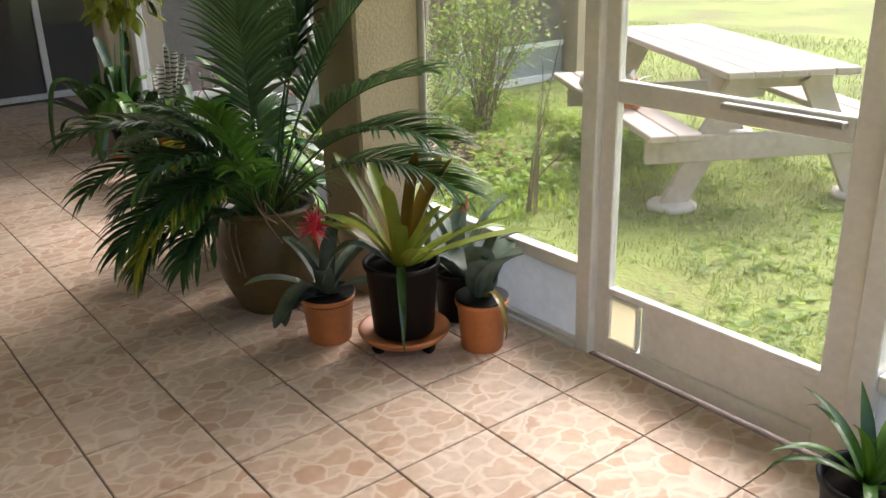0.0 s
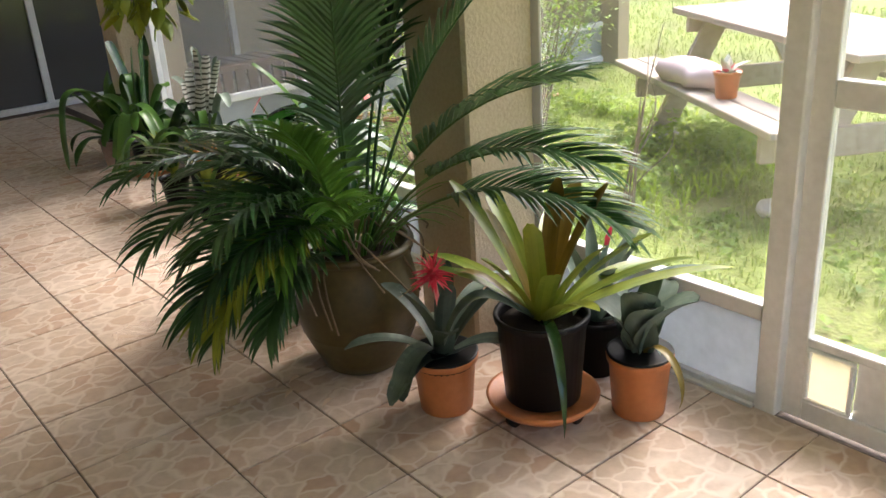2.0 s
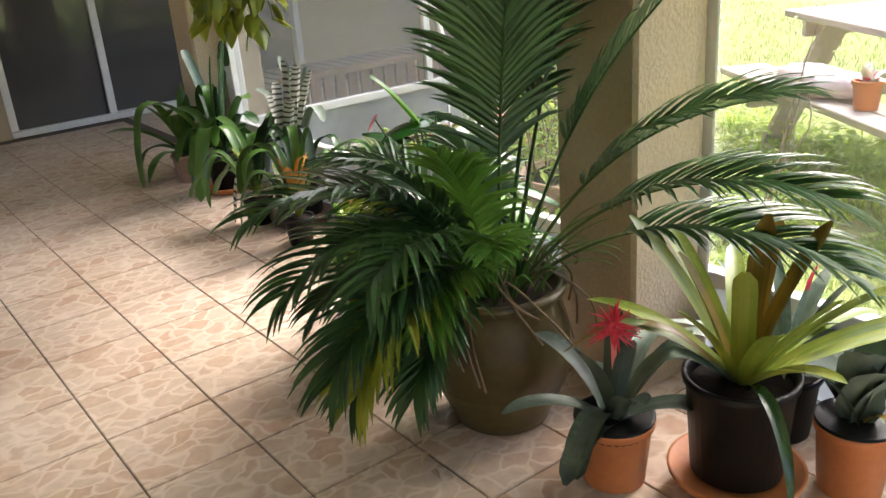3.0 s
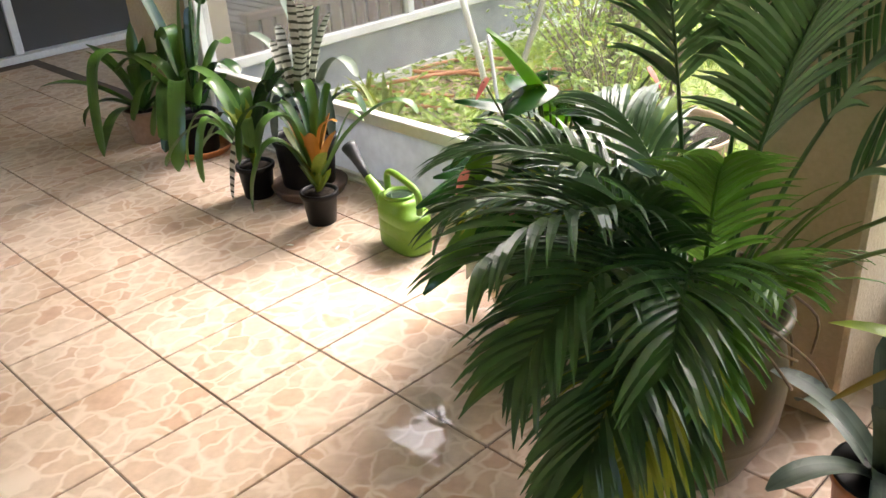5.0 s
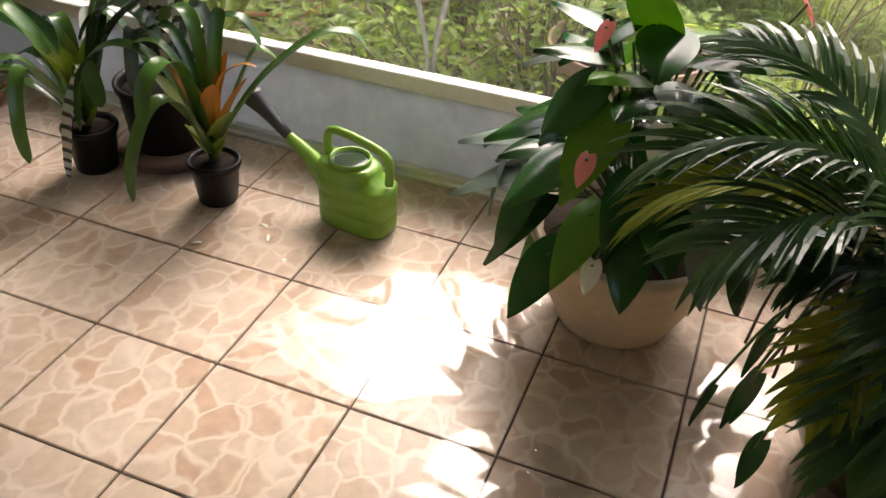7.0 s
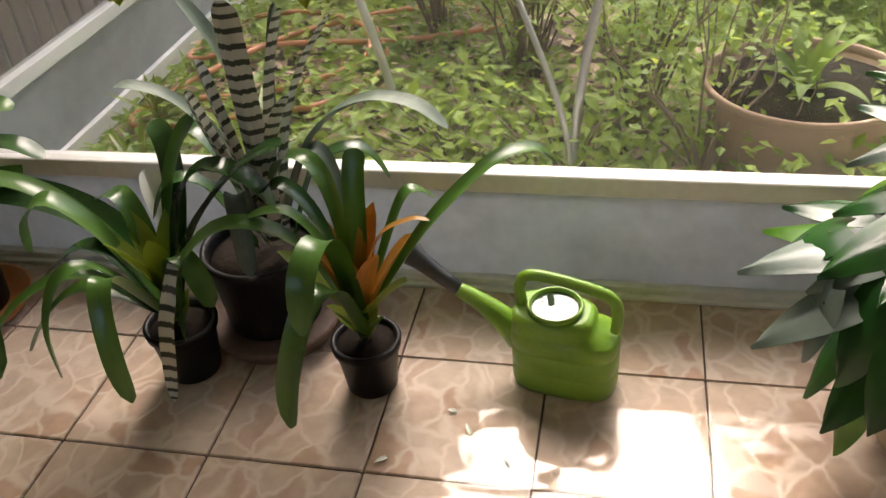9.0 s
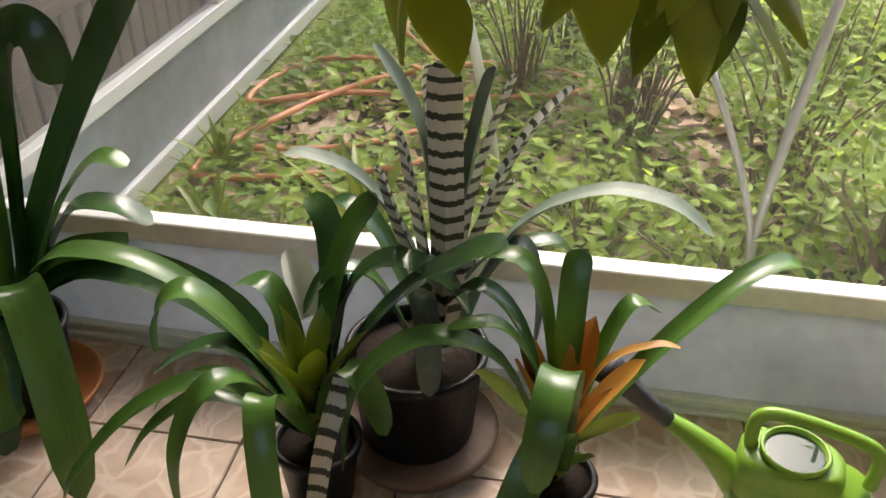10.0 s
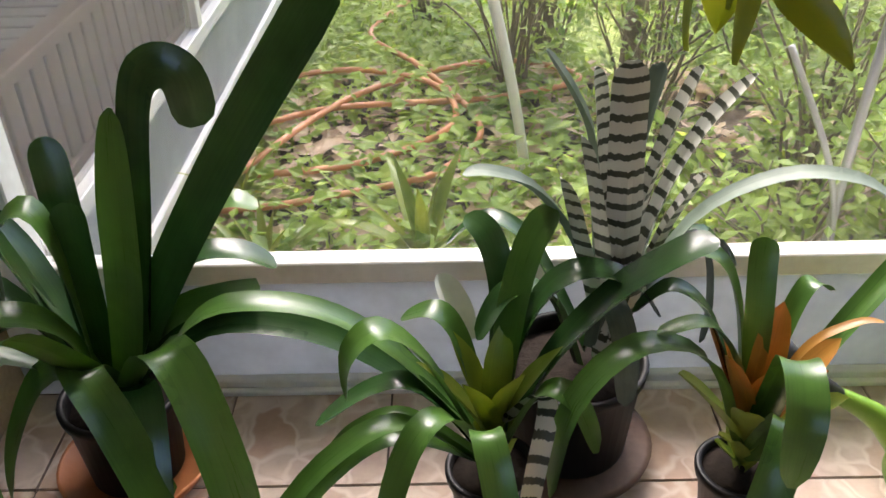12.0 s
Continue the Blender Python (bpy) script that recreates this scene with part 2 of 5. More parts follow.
M = dict(
    tile=tile_material(),
    grout=surface("grout", (0.07, 0.05, 0.04), (0.14, 0.105, 0.08), 0.8, 6, 90),
    white=surface("white_painted_aluminium", (0.66, 0.65, 0.61), (0.82, 0.81, 0.78), 0.38, 5, 40, 0.05),
    # cloudy panel; the dark mottling also paints in shadows of leaves behind it
    kick=surface("milky_panel", (0.27, 0.285, 0.29), (0.60, 0.62, 0.635), 0.45, 3.5, 22, 0.08),
    stucco=surface("beige_stucco", (0.42, 0.335, 0.215), (0.57, 0.465, 0.32), 0.85, 2.5, 75, 0.9),
    ceiling=surface("ceiling_paint", (0.76, 0.75, 0.72), (0.84, 0.83, 0.80), 0.8, 2, 40),
    screen=screen_material(),
    glass=glass_material("dark_glass"),
    soil=surface("soil", (0.035, 0.024, 0.016), (0.10, 0.07, 0.045), 0.95, 8, 45, 0.8),
    compost=surface("dark_compost", (0.008, 0.006, 0.005), (0.030, 0.023, 0.017), 0.95, 9, 60, 0.9, spec=0.1),
    terracotta=surface("terracotta_plastic", (0.46, 0.155, 0.045), (0.58, 0.22, 0.075), 0.42, 7, 50, 0.08),
    clay=surface("old_clay", (0.27, 0.17, 0.115), (0.43, 0.31, 0.23), 0.75, 6, 45, 0.3),
    darkclay=surface("damp_clay", (0.075, 0.042, 0.026), (0.15, 0.09, 0.06), 0.6, 6, 45, 0.3),
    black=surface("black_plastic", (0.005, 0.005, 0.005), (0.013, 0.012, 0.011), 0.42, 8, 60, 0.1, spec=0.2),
    urn=surface("olive_glaze", (0.040, 0.029, 0.009), (0.105, 0.078, 0.022), 0.35, 6, 35, 0.15),
    cream=surface("cream_ceramic", (0.52, 0.40, 0.24), (0.66, 0.54, 0.36), 0.5, 5, 40, 0.1),
    can=surface("green_plastic", (0.16, 0.31, 0.018), (0.21, 0.38, 0.035), 0.36, 5, 90, 0.05),
    spout=surface("dark_spout_plastic", (0.03, 0.03, 0.035), (0.06, 0.06, 0.065), 0.45, 5, 60, 0.05),
    strap=leafy("strap_leaf", (0.022, 0.070, 0.010), (0.10, 0.22, 0.035), 0.27, 0.28, spec=0.65),
    strapdark=leafy("dark_strap_leaf", (0.010, 0.034, 0.009), (0.045, 0.115, 0.026), 0.24, 0.2, spec=0.65),
    lime=leafy("lime_bromeliad_leaf", (0.11, 0.20, 0.02), (0.30, 0.36, 0.06), 0.32, 0.35),
    bronze=leafy("bronze_centre_leaf", (0.16, 0.13, 0.018), (0.30, 0.22, 0.04), 0.35, 0.2),
    orange=leafy("orange_centre_leaf", (0.34, 0.16, 0.02), (0.48, 0.27, 0.05), 0.35, 0.25),
    silverdark=leafy("dark_silver_leaf", (0.030, 0.050, 0.032), (0.12, 0.16, 0.12), 0.45, 0.12, big=16),
    silver=leafy("silver_dusted_leaf", (0.07, 0.11, 0.075), (0.22, 0.28, 0.22), 0.5, 0.15, big=16),
    banded=striped_leaf(),
    palm=leafy("palm_leaflet", (0.011, 0.040, 0.014), (0.045, 0.120, 0.032), 0.29, 0.22, spec=0.65),
    palmlight=leafy("young_palm_leaflet", (0.03, 0.11, 0.014), (0.10, 0.25, 0.035), 0.35, 0.35),
    palmgold=leafy("ageing_palm_leaflet", (0.10, 0.16, 0.01), (0.25, 0.30, 0.03), 0.4, 0.4),
    stem=surface("green_stem", (0.06, 0.10, 0.02), (0.13, 0.18, 0.05), 0.5, 10, 60),
    dry=surface("dry_stem", (0.11, 0.075, 0.045), (0.26, 0.19, 0.12), 0.9, 10, 60, 0.4),
    heart=leafy("glossy_heart_leaf", (0.008, 0.035, 0.010), (0.03, 0.12, 0.022), 0.2, 0.22),
    heartlight=leafy("young_heart_leaf", (0.05, 0.16, 0.012), (0.14, 0.33, 0.03), 0.28, 0.4),
    # silvery reflection on the glossy leaves, put into a pale grey-green colour
    heartpale=leafy("heart_leaf_painted_sheen", (0.10, 0.15, 0.12), (0.26, 0.32, 0.28), 0.3, 0.2, spec=0.7),
    pink=leafy("pink_bract", (0.68, 0.20, 0.19), (0.80, 0.36, 0.32), 0.4, 0.3),
    red=leafy("red_bract", (0.60, 0.035, 0.06), (0.78, 0.10, 0.13), 0.45, 0.3),
    pothos=leafy("hanging_vine_leaf", (0.07, 0.14, 0.010), (0.26, 0.32, 0.035), 0.32, 0.5),
    whitebud=surface("white_spathe", (0.62, 0.64, 0.55), (0.78, 0.80, 0.70), 0.4, 8, 50),
    wood=surface("weathered_wood", (0.40, 0.33, 0.27), (0.66, 0.59, 0.51), 0.8, 3, 26, 0.5, stretch=(0.6, 9, 9)),
    woodbrown=surface("brown_stained_wood", (0.17, 0.10, 0.065), (0.31, 0.20, 0.14), 0.6, 3, 26, 0.3, stretch=(8, 8, 1)),
    concrete=surface("concrete", (0.42, 0.41, 0.38), (0.62, 0.60, 0.56), 0.9, 5, 50, 0.4),
    grass=leafy("grass_blade", (0.08, 0.14, 0.02), (0.27, 0.36, 0.10), 0.5, 0.35, big=1.6),
    weed=leafy("weed_leaf", (0.045, 0.115, 0.015), (0.28, 0.42, 0.06), 0.5, 0.45, big=2.2),
    deadleaf=leafy("dead_leaf", (0.20, 0.11, 0.05), (0.62, 0.50, 0.36), 0.7, 0.2, big=5),
    bark=surface("grey_bark", (0.15, 0.115, 0.09), (0.32, 0.26, 0.21), 0.9, 6, 40, 0.6, stretch=(6, 6, 1)),
    hose=surface("orange_hose", (0.58, 0.22, 0.10), (0.75, 0.36, 0.20), 0.45, 4, 30, 0.05),
    pvc=surface("white_pipe", (0.66, 0.66, 0.64), (0.8, 0.8, 0.78), 0.4, 4, 30, 0.05),
    sack=surface("printed_sack", (0.50, 0.33, 0.34), (0.78, 0.70, 0.70), 0.5, 9, 60, 0.3),
    toypink=surface("pink_plastic", (0.72, 0.16, 0.19), (0.78, 0.22, 0.25), 0.35, 5, 50, 0.03),
    flap=surface("translucent_flap", (0.78, 0.73, 0.60), (0.86, 0.82, 0.70), 0.35, 4, 30, 0.03),
    metal=surface("dull_steel", (0.40, 0.40, 0.40), (0.6, 0.6, 0.6), 0.35, 5, 60, 0.1, 0.9),
    cover=surface("slatted_cover", (0.23, 0.19, 0.17), (0.34, 0.29, 0.27), 0.7, 4, 40, 0.2, stretch=(1, 8, 8)),
    blue=surface("blue_plastic", (0.10, 0.25, 0.62), (0.16, 0.33, 0.7), 0.4, 4, 40),
)


def lawn_material():
    m, n, l, p = nodes_of("lawn")
    a, b = coarse(n, l, 0.8, 6.0), coarse(n, l, 35.0, 6.0)
    r = ramp(n, [(0.32, (0.22, 0.17, 0.105)), (0.43, (0.19, 0.21, 0.06)), (0.55, (0.26, 0.32, 0.075)), (0.72, (0.34, 0.39, 0.11))])
    s = n.new("ShaderNodeMath")
    s.operation = "MULTIPLY_ADD"
    l.new(b.outputs[0], s.inputs[0])
    s.inputs[1].default_value = 0.4
    h = n.new("ShaderNodeMath")
    h.operation = "MULTIPLY"
    l.new(a.outputs[0], h.inputs[0])
    h.inputs[1].default_value = 0.6
    l.new(h.outputs[0], s.inputs[2])
    l.new(s.outputs[0], r.inputs[0])
    l.new(r.outputs[0], p.inputs["Base Color"])
    p.inputs["Roughness"].default_value = 0.9
    bp = n.new("ShaderNodeBump")
    bp.inputs["Strength"].default_value, bp.inputs["Distance"].default_value = 0.8, 0.03
    l.new(b.outputs[0], bp.inputs["Height"])
    l.new(bp.outputs[0], p.inputs["Normal"])
    return m


M["lawn"] = lawn_material()
kn, kl = M["kick"].node_tree.nodes, M["kick"].node_tree.links
kt = kn.new("ShaderNodeBsdfTranslucent")
kt.inputs[0].default_value = (0.66, 0.70, 0.76, 1)
km = kn.new("ShaderNodeMixShader")
km.inputs[0].default_value = 0.33
kl.new(kn["Principled BSDF"].outputs[0], km.inputs[1])
kl.new(kt.outputs[0], km.inputs[2])
kl.new(km.outputs[0], kn["Material Output"].inputs[0])
fn, fl = M["flap"].node_tree.nodes, M["flap"].node_tree.links
ft = fn.new("ShaderNodeBsdfTranslucent")
ft.inputs[0].default_value = (0.90, 0.86, 0.72, 1)
fm = fn.new("ShaderNodeMixShader")
fm.inputs[0].default_value = 0.5
fl.new(fn["Principled BSDF"].outputs[0], fm.inputs[1])
fl.new(ft.outputs[0], fm.inputs[2])
fl.new(fm.outputs[0], fn["Material Output"].inputs[0])
M["water"] = water_material()
M["canwater"] = glass_material("still_water", (0.03, 0.05, 0.03), 0.02)


# ---- mesh helpers ----
def mesh_of(name, verts, faces, material, smooth=False, uvs=None):
    me = bpy.data.meshes.new(name)
    me.from_pydata([tuple(v) for v in verts], [], faces)
    me.materials.append(material)
    if smooth:
        me.polygons.foreach_set("use_smooth", [True] * len(me.polygons))
    if uvs is not None:
        layer = me.uv_layers.new(name="UVMap")
        for lp in me.loops:
            layer.data[lp.index].uv = uvs[lp.vertex_index]
    me.update()
    if uvs is not None:
        me.set_sharp_from_angle(angle=radians(60))
    return me


def piece(name, me, parent=None, label="", at=None):
    ob = new(name, me)
    if parent is not None:
        ob.parent = parent
    if at is not None:
        ob.matrix_basis = at
    if label:
        ob["label"] = label
    return ob


def part(name, bm, material, parent=None, label="", at=None, smooth=False):
    me = bpy.data.meshes.new(name)
    bm.to_mesh(me)
    bm.free()
    me.materials.append(material)
    if smooth:
        me.polygons.foreach_set("use_smooth", [True] * len(me.polygons))
    return piece(name, me, parent, label, at)


def thing(name, x, y, z, label, category, group="", kind="", rz=0):
    return tagged(piece(name, None, at=pose(x, y, z, 0, 0, rz)), label, category, group, kind)


def box(x0, x1, y0, y1, z0, z1, bevel=0.004, bm=None, turn=None):
    bm = bm or bmesh.new()
    m = Matrix.Translation(((x0 + x1) / 2, (y0 + y1) / 2, (z0 + z1) / 2))
    if turn is not None:
        m = m @ turn
    m = m @ Matrix.Diagonal((x1 - x0, y1 - y0, z1 - z0, 1))
    made = bmesh.ops.create_cube(bm, size=1, matrix=m)
    if bevel:
        edges = {e for v in made["verts"] for e in v.link_edges}
        bmesh.ops.bevel(bm, geom=list(edges), offset=bevel, segments=1, affect="EDGES")
    return bm


def lathe(profile, seg=32, bm=None, wobble=0.0):
    """A turned shape from (radius, height) pairs."""
    verts, faces = [], []
    for k, (r, z) in enumerate(profile):
        for s in range(seg):
            a = 2 * math.pi * s / seg
            rr = r * (1 + wobble * noise.noise((math.cos(a) * 2, math.sin(a) * 2, z * 6)))
            verts.append((rr * math.cos(a), rr * math.sin(a), z))
    for k in range(len(profile) - 1):
        for s in range(seg):
            t = (s + 1) % seg
            faces.append((k * seg + s, k * seg + t, (k + 1) * seg + t, (k + 1) * seg + s))
    faces.append(tuple(range(seg))[::-1])
    faces.append(tuple((len(profile) - 1) * seg + s for s in range(seg)))
    return verts, faces


def tube(points, radius, seg=8):
    """A round bar along points; the radius may be a list."""
    pts = [Vector(p) for p in points]
    verts, faces = [], []
    side = None
    for k, p in enumerate(pts):
        d = (pts[min(k + 1, len(pts) - 1)] - pts[max(k - 1, 0)]).normalized()
        if side is None:
            side = d.orthogonal().normalized()
        side = (side - d * side.dot(d)).normalized()
        up = d.cross(side)
        r = radius[k] if isinstance(radius, (list, tuple)) else radius
        for s in range(seg):
            a = 2 * math.pi * s / seg
            verts.append(p + (side * math.cos(a) + up * math.sin(a)) * r)
    for k in range(len(pts) - 1):
        for s in range(seg):
            t = (s + 1) % seg
            faces.append((k * seg + s, k * seg + t, (k + 1) * seg + t, (k + 1) * seg + s))
    faces.append(tuple(range(seg))[::-1])
    faces.append(tuple((len(pts) - 1) * seg + s for s in range(seg)))
    return verts, faces


def curve_points(pts, n=24):
    """A smooth line through points."""
    p = [Vector(pts[0])] + [Vector(q) for q in pts] + [Vector(pts[-1])]
    out = []
    per = max(2, n // (len(pts) - 1))
    for k in range(1, len(p) - 2):
        for s in range(per):
            t = s / per
            out.append(0.5 * (2 * p[k] + (p[k + 1] - p[k - 1]) * t + (2 * p[k - 1] - 5 * p[k] + 4 * p[k + 1] - p[k + 2]) * t * t
                              + (3 * p[k] - p[k - 1] - 3 * p[k + 1] + p[k + 2]) * t ** 3))
    out.append(p[-1])
    return out


def spine(length, azim, elev, bend, n, power=1.5, sway=0.0, start=(0, 0, 0)):
    """Points and frames along an arching line; angles in degrees."""
    p, out = Vector(start), []
    for k in range(n + 1):
        s = k / n
        e = radians(elev - bend * s ** power)
        a = radians(azim + sway * s)
        d = Vector((math.cos(a) * math.cos(e), math.sin(a) * math.cos(e), math.sin(e)))
        side = Vector((-math.sin(a), math.cos(a), 0))
        out.append((p.copy(), d, side, side.cross(d) * -1))
        p = p + d * (length / n)
    return out


def blade(length, width, azim, elev, bend, fold=0.35, n=12, power=1.5, sway=0.0, start=(0, 0, 0), tip=0.35, thick=0.0016, neck=0.75, blunt=0.0, twist=0.0, roll=0.0, frames=None):
    """A strap leaf with a channel along it. tip: the share of the length over which it narrows."""
    verts, faces, uvs = [], [], []
    for k, (p, d, side, up) in enumerate(frames or spine(length, azim, elev, bend, n, power, sway, start)):
        s = k / n
        w = width / 2 * (neck + (1 - neck) * min(1, s / 0.35))
        if s > 1 - tip:
            q = (s - (1 - tip)) / tip
            w *= max(0.03 + blunt * 0.5, math.sqrt(max(0, 1 - q ** 2)) if blunt else (1 - q ** 1.6))
        f = fold * (1 - 0.55 * s)
        if twist or roll:
            a = radians(roll + twist * s)
            side, up = side * math.cos(a) + up * math.sin(a), up * math.cos(a) - side * math.sin(a)
        for u in (-1, -0.5, 0, 0.5, 1):
            verts.append(p + side * (w * u) + up * (w * f * u * u))
            uvs.append((u * 0.5 + 0.5, s * length))
        verts.append(p - up * (thick + w * 0.06))
        uvs.append((0.5, s * length))
    for k in range(n):
        for c in range(6):
            t = (c + 1) % 6
            faces.append((k * 6 + c, k * 6 + t, k * 6 + 6 + t, k * 6 + 6 + c))
    faces.append((5, 4, 3, 2, 1, 0))
    faces.append(tuple(n * 6 + c for c in range(6)))
    return verts, faces, uvs


def leaf(name, material, parent, label="", **kw):
    v, f, u = blade(**kw)
    return piece(name, mesh_of(name, v, f, material, True, u), parent, label)


def strap(parent, material, width, *points, label="", tip=0.22, blunt=0.15, fold=0.3, roll=0.0, neck=0.75, name="leaf", n=18):
    """A strap leaf that follows a smooth line through a few points, base first."""
    line = curve_points(points, n)
    reach = line[-1] - line[0]
    ahead = Vector((reach.x, reach.y, 0))
    side0 = Vector((0, 0, 1)).cross(ahead.normalized()) if ahead.length > 0.01 else Vector((1, 0, 0))
    frames = []
    for k, p in enumerate(line):
        d = (line[min(k + 1, len(line) - 1)] - line[max(k - 1, 0)]).normalized()
        side = (side0 - d * side0.dot(d)).normalized()
        frames.append((p, d, side, d.cross(side)))
    length = sum((b - a).length for a, b in zip(line, line[1:]))
    v, f, u = blade(length, width, 0, 0, 0, fold=fold, n=len(line) - 1, tip=tip, blunt=blunt, neck=neck, roll=roll, frames=frames)
    return piece(name, mesh_of(name, v, f, M[material], True, u), parent, label)


def merge(parts):
    verts, faces = [], []
    for v, f in parts:
        o = len(verts)
        verts += list(v)
        faces += [tuple(i + o for i in g) for g in f]
    return verts, faces


def frond(length, azim, elev, bend, leaflets=22, reach=0.28, wide=0.018, hang=25, n=16, power=1.3, start=(0, 0, 0), sway=0.0, bare=0.28, rng=None, open_angle=52):
    """A feather palm leaf: a stalk with two rows of narrow, folded leaflets."""
    rng = rng or random
    sp = spine(length, azim, elev, bend, n, power, sway, start)
    parts = [tube([q[0] for q in sp], [0.006 * (1 - 0.8 * k / n) + 0.001 for k in range(n + 1)], 5)]
    for k in range(leaflets):
        s = bare + (1 - bare) * (k + 0.5) / leaflets
        x = s * n
        i = min(int(x), n - 1)
        p = sp[i][0].lerp(sp[i + 1][0], x - i)
        d, side, up = sp[i][1], sp[i][2], sp[i][3]
        q = (s - bare) / (1 - bare)
        ll = reach * (0.55 + 0.9 * math.sin(math.pi * min(1, 0.18 + 0.78 * q)) * 0.5) * rng.uniform(0.88, 1.1)
        for sgn in (-1, 1):
            ang = radians(open_angle * (1 - 0.5 * q) + rng.uniform(-6, 6))
            dirn = (d * math.cos(ang) + side * sgn * math.sin(ang) + up * 0.22).normalized()
            w = wide * rng.uniform(0.8, 1.1)
            verts, faces, m = [], [], 5
            pos = p.copy()
            for j in range(m + 1):
                t = j / m
                cross = dirn.cross(up)
                if cross.length < 1e-3:
                    cross = side.copy()
                cross.normalize()
                nn = cross.cross(dirn)
                ww = w / 2 * (0.35 + 0.65 * min(1, t * 4)) * (1 - t ** 2.2) + 0.0006
                verts += [pos - cross * ww + nn * ww * 0.45, pos, pos + cross * ww + nn * ww * 0.45]
                pos = pos + dirn * (ll / m)
                dirn = (dirn + Vector((0, 0, -1)) * radians(hang) / m * (0.5 + t)).normalized()
            for j in range(m):
                faces += [(j * 3, j * 3 + 1, j * 3 + 4, j * 3 + 3), (j * 3 + 1, j * 3 + 2, j * 3 + 5, j * 3 + 4)]
            parts.append((verts, faces))
    return parts


def heart(length, width, n=9, cup=0.18, droop=0.35, tipdrop=0.25):
    """A heart-shaped leaf lying along +x from its stalk, with lobes behind it."""
    verts, faces, cols = [], [], 7
    for k in range(n + 1):
        s = k / n
        x = (-0.22 + 1.22 * s) * length
        t = s
        w = width / 2 * (math.sin(math.pi * min(1, (t * 0.94 + 0.06)) ** 0.72)) ** 0.8
        for c in range(cols):
            u = c / (cols - 1) * 2 - 1
            back = -0.10 * length * abs(u) * (1 - s) * 1.2
            z = -cup * width * (u * u) * 0.5 - droop * length * s * s * 0.5 - tipdrop * length * max(0, s - 0.7) ** 2 - 0.02 * width * math.cos(u * 9) * abs(u)
            verts.append(Vector((x + back, w * u, z + 0.012 * length * (1 - abs(u)) * 0)))
    for k in range(n):
        for c in range(cols - 1):
            a = k * cols + c
            faces.append((a, a + 1, a + cols + 1, a + cols))
    top = len(verts)
    verts += [v - Vector((0, 0, 0.0014)) for v in verts]
    faces += [tuple(i + top for i in reversed(f)) for f in faces[: n * (cols - 1)]]
    return verts, faces


def placed(geo, m):
    v, f = geo
    return [m @ Vector(q) for q in v], f


# ---- structure: floor, walls, screens ----
T, WY, RAILZ = 0.34, 0.27, 0.335
CEIL = 2.45
GROUND = -0.06


def structure(name, bm, material, label):
    return tagged(part(name, bm, material), label, name.split("_")[0], kind="structure")


floor = structure("floor", box(-7.0, 2.9, -3.4, 0.36, -0.25, -0.006, 0), M["grout"], "glossy beige ceramic floor tiles with a flagstone pattern, wet in places")
structure("floor_annex", box(-7.0, -4.47, 0.362, 4.6, -0.25, -0.008, 0), M["tile"], "smooth floor of the side porch behind the screens")
ceiling = structure("ceiling", box(-7.2, 3.1, -3.6, 0.7, CEIL, CEIL + 0.12, 0), M["ceiling"], "plain painted porch ceiling")
structure("ceiling_annex", box(-7.2, -4.3, 0.702, 4.7, CEIL, CEIL + 0.12, 0), M["ceiling"], "plain painted ceiling of the side porch")
# out of view; added to hold skylight off the floor by the screens
structure("eave", box(-4.29, 3.1, 0.702, 1.0, CEIL - 0.05, CEIL + 0.1, 0.004), M["ceiling"], "unseen white eave over the screens, added to cut skylight")
# gap in this unseen wall is added to light the plants' inner side
sbm = box(-7.2, 3.1, -3.6, -3.4, -0.25, 0.8, 0)
box(-7.2, 3.1, -3.6, -3.4, 2.1, CEIL, 0, sbm)
for x0, x1 in ((-7.2, -5.2), (-3.5, 3.1)):
    box(x0, x1, -3.6, -3.4, 0.8, 2.1, 0, sbm)
structure("wall_south", sbm, M["stucco"], "beige stucco wall along the porch with an unseen opening added for light")
# end wall out of view, its wide gap added to brighten the porch
ebm = box(2.9, 3.1, -3.4, 0.7, -0.25, 0.35, 0)
box(2.9, 3.1, -3.4, -3.0, 0.35, CEIL, 0, ebm)
box(2.9, 3.1, 0.3, 0.7, 0.35, CEIL, 0, ebm)
box(2.9, 3.1, -3.0, 0.3, 2.25, CEIL, 0, ebm)
structure("wall_east", ebm, M["stucco"], "beige stucco end wall of the porch with a wide unseen opening added for light")
wbm = box(-7.2, -6.95, -3.4, -0.55, -0.25, CEIL, 0)
box(-7.2, -6.95, -0.55, 2.1, 2.08, CEIL, 0, wbm)
box(-7.2, -6.95, 2.1, 4.7, -0.25, CEIL, 0, wbm)
structure("wall_west", wbm, M["stucco"], "beige stucco house wall with a sliding glass door")
structure("wall_return", box(-6.949, -6.3, -3.4, -1.05, -0.01, CEIL, 0.01), M["stucco"], "beige stucco corner beside the sliding door")
structure("beam", box(-4.5, 2.9, 0.2, 0.4, 2.2, CEIL - 0.002, 0.005), M["white"], "white aluminium header beam above the screens")
structure("wall_annex_north", box(-7.2, -4.3, 4.6, 4.75, -0.25, CEIL, 0), M["stucco"], "beige stucco wall closing the side porch")

column = structure("column", box(-1.398, -1.09, -0.05, 0.258, -0.006, 2.2, 0.012), M["stucco"], "square stucco porch column, beige")
structure("pier", box(-4.82, -4.545, 0.10, 0.52, -0.006, 2.2, 0.012), M["stucco"], "square beige stucco pier at the porch corner")


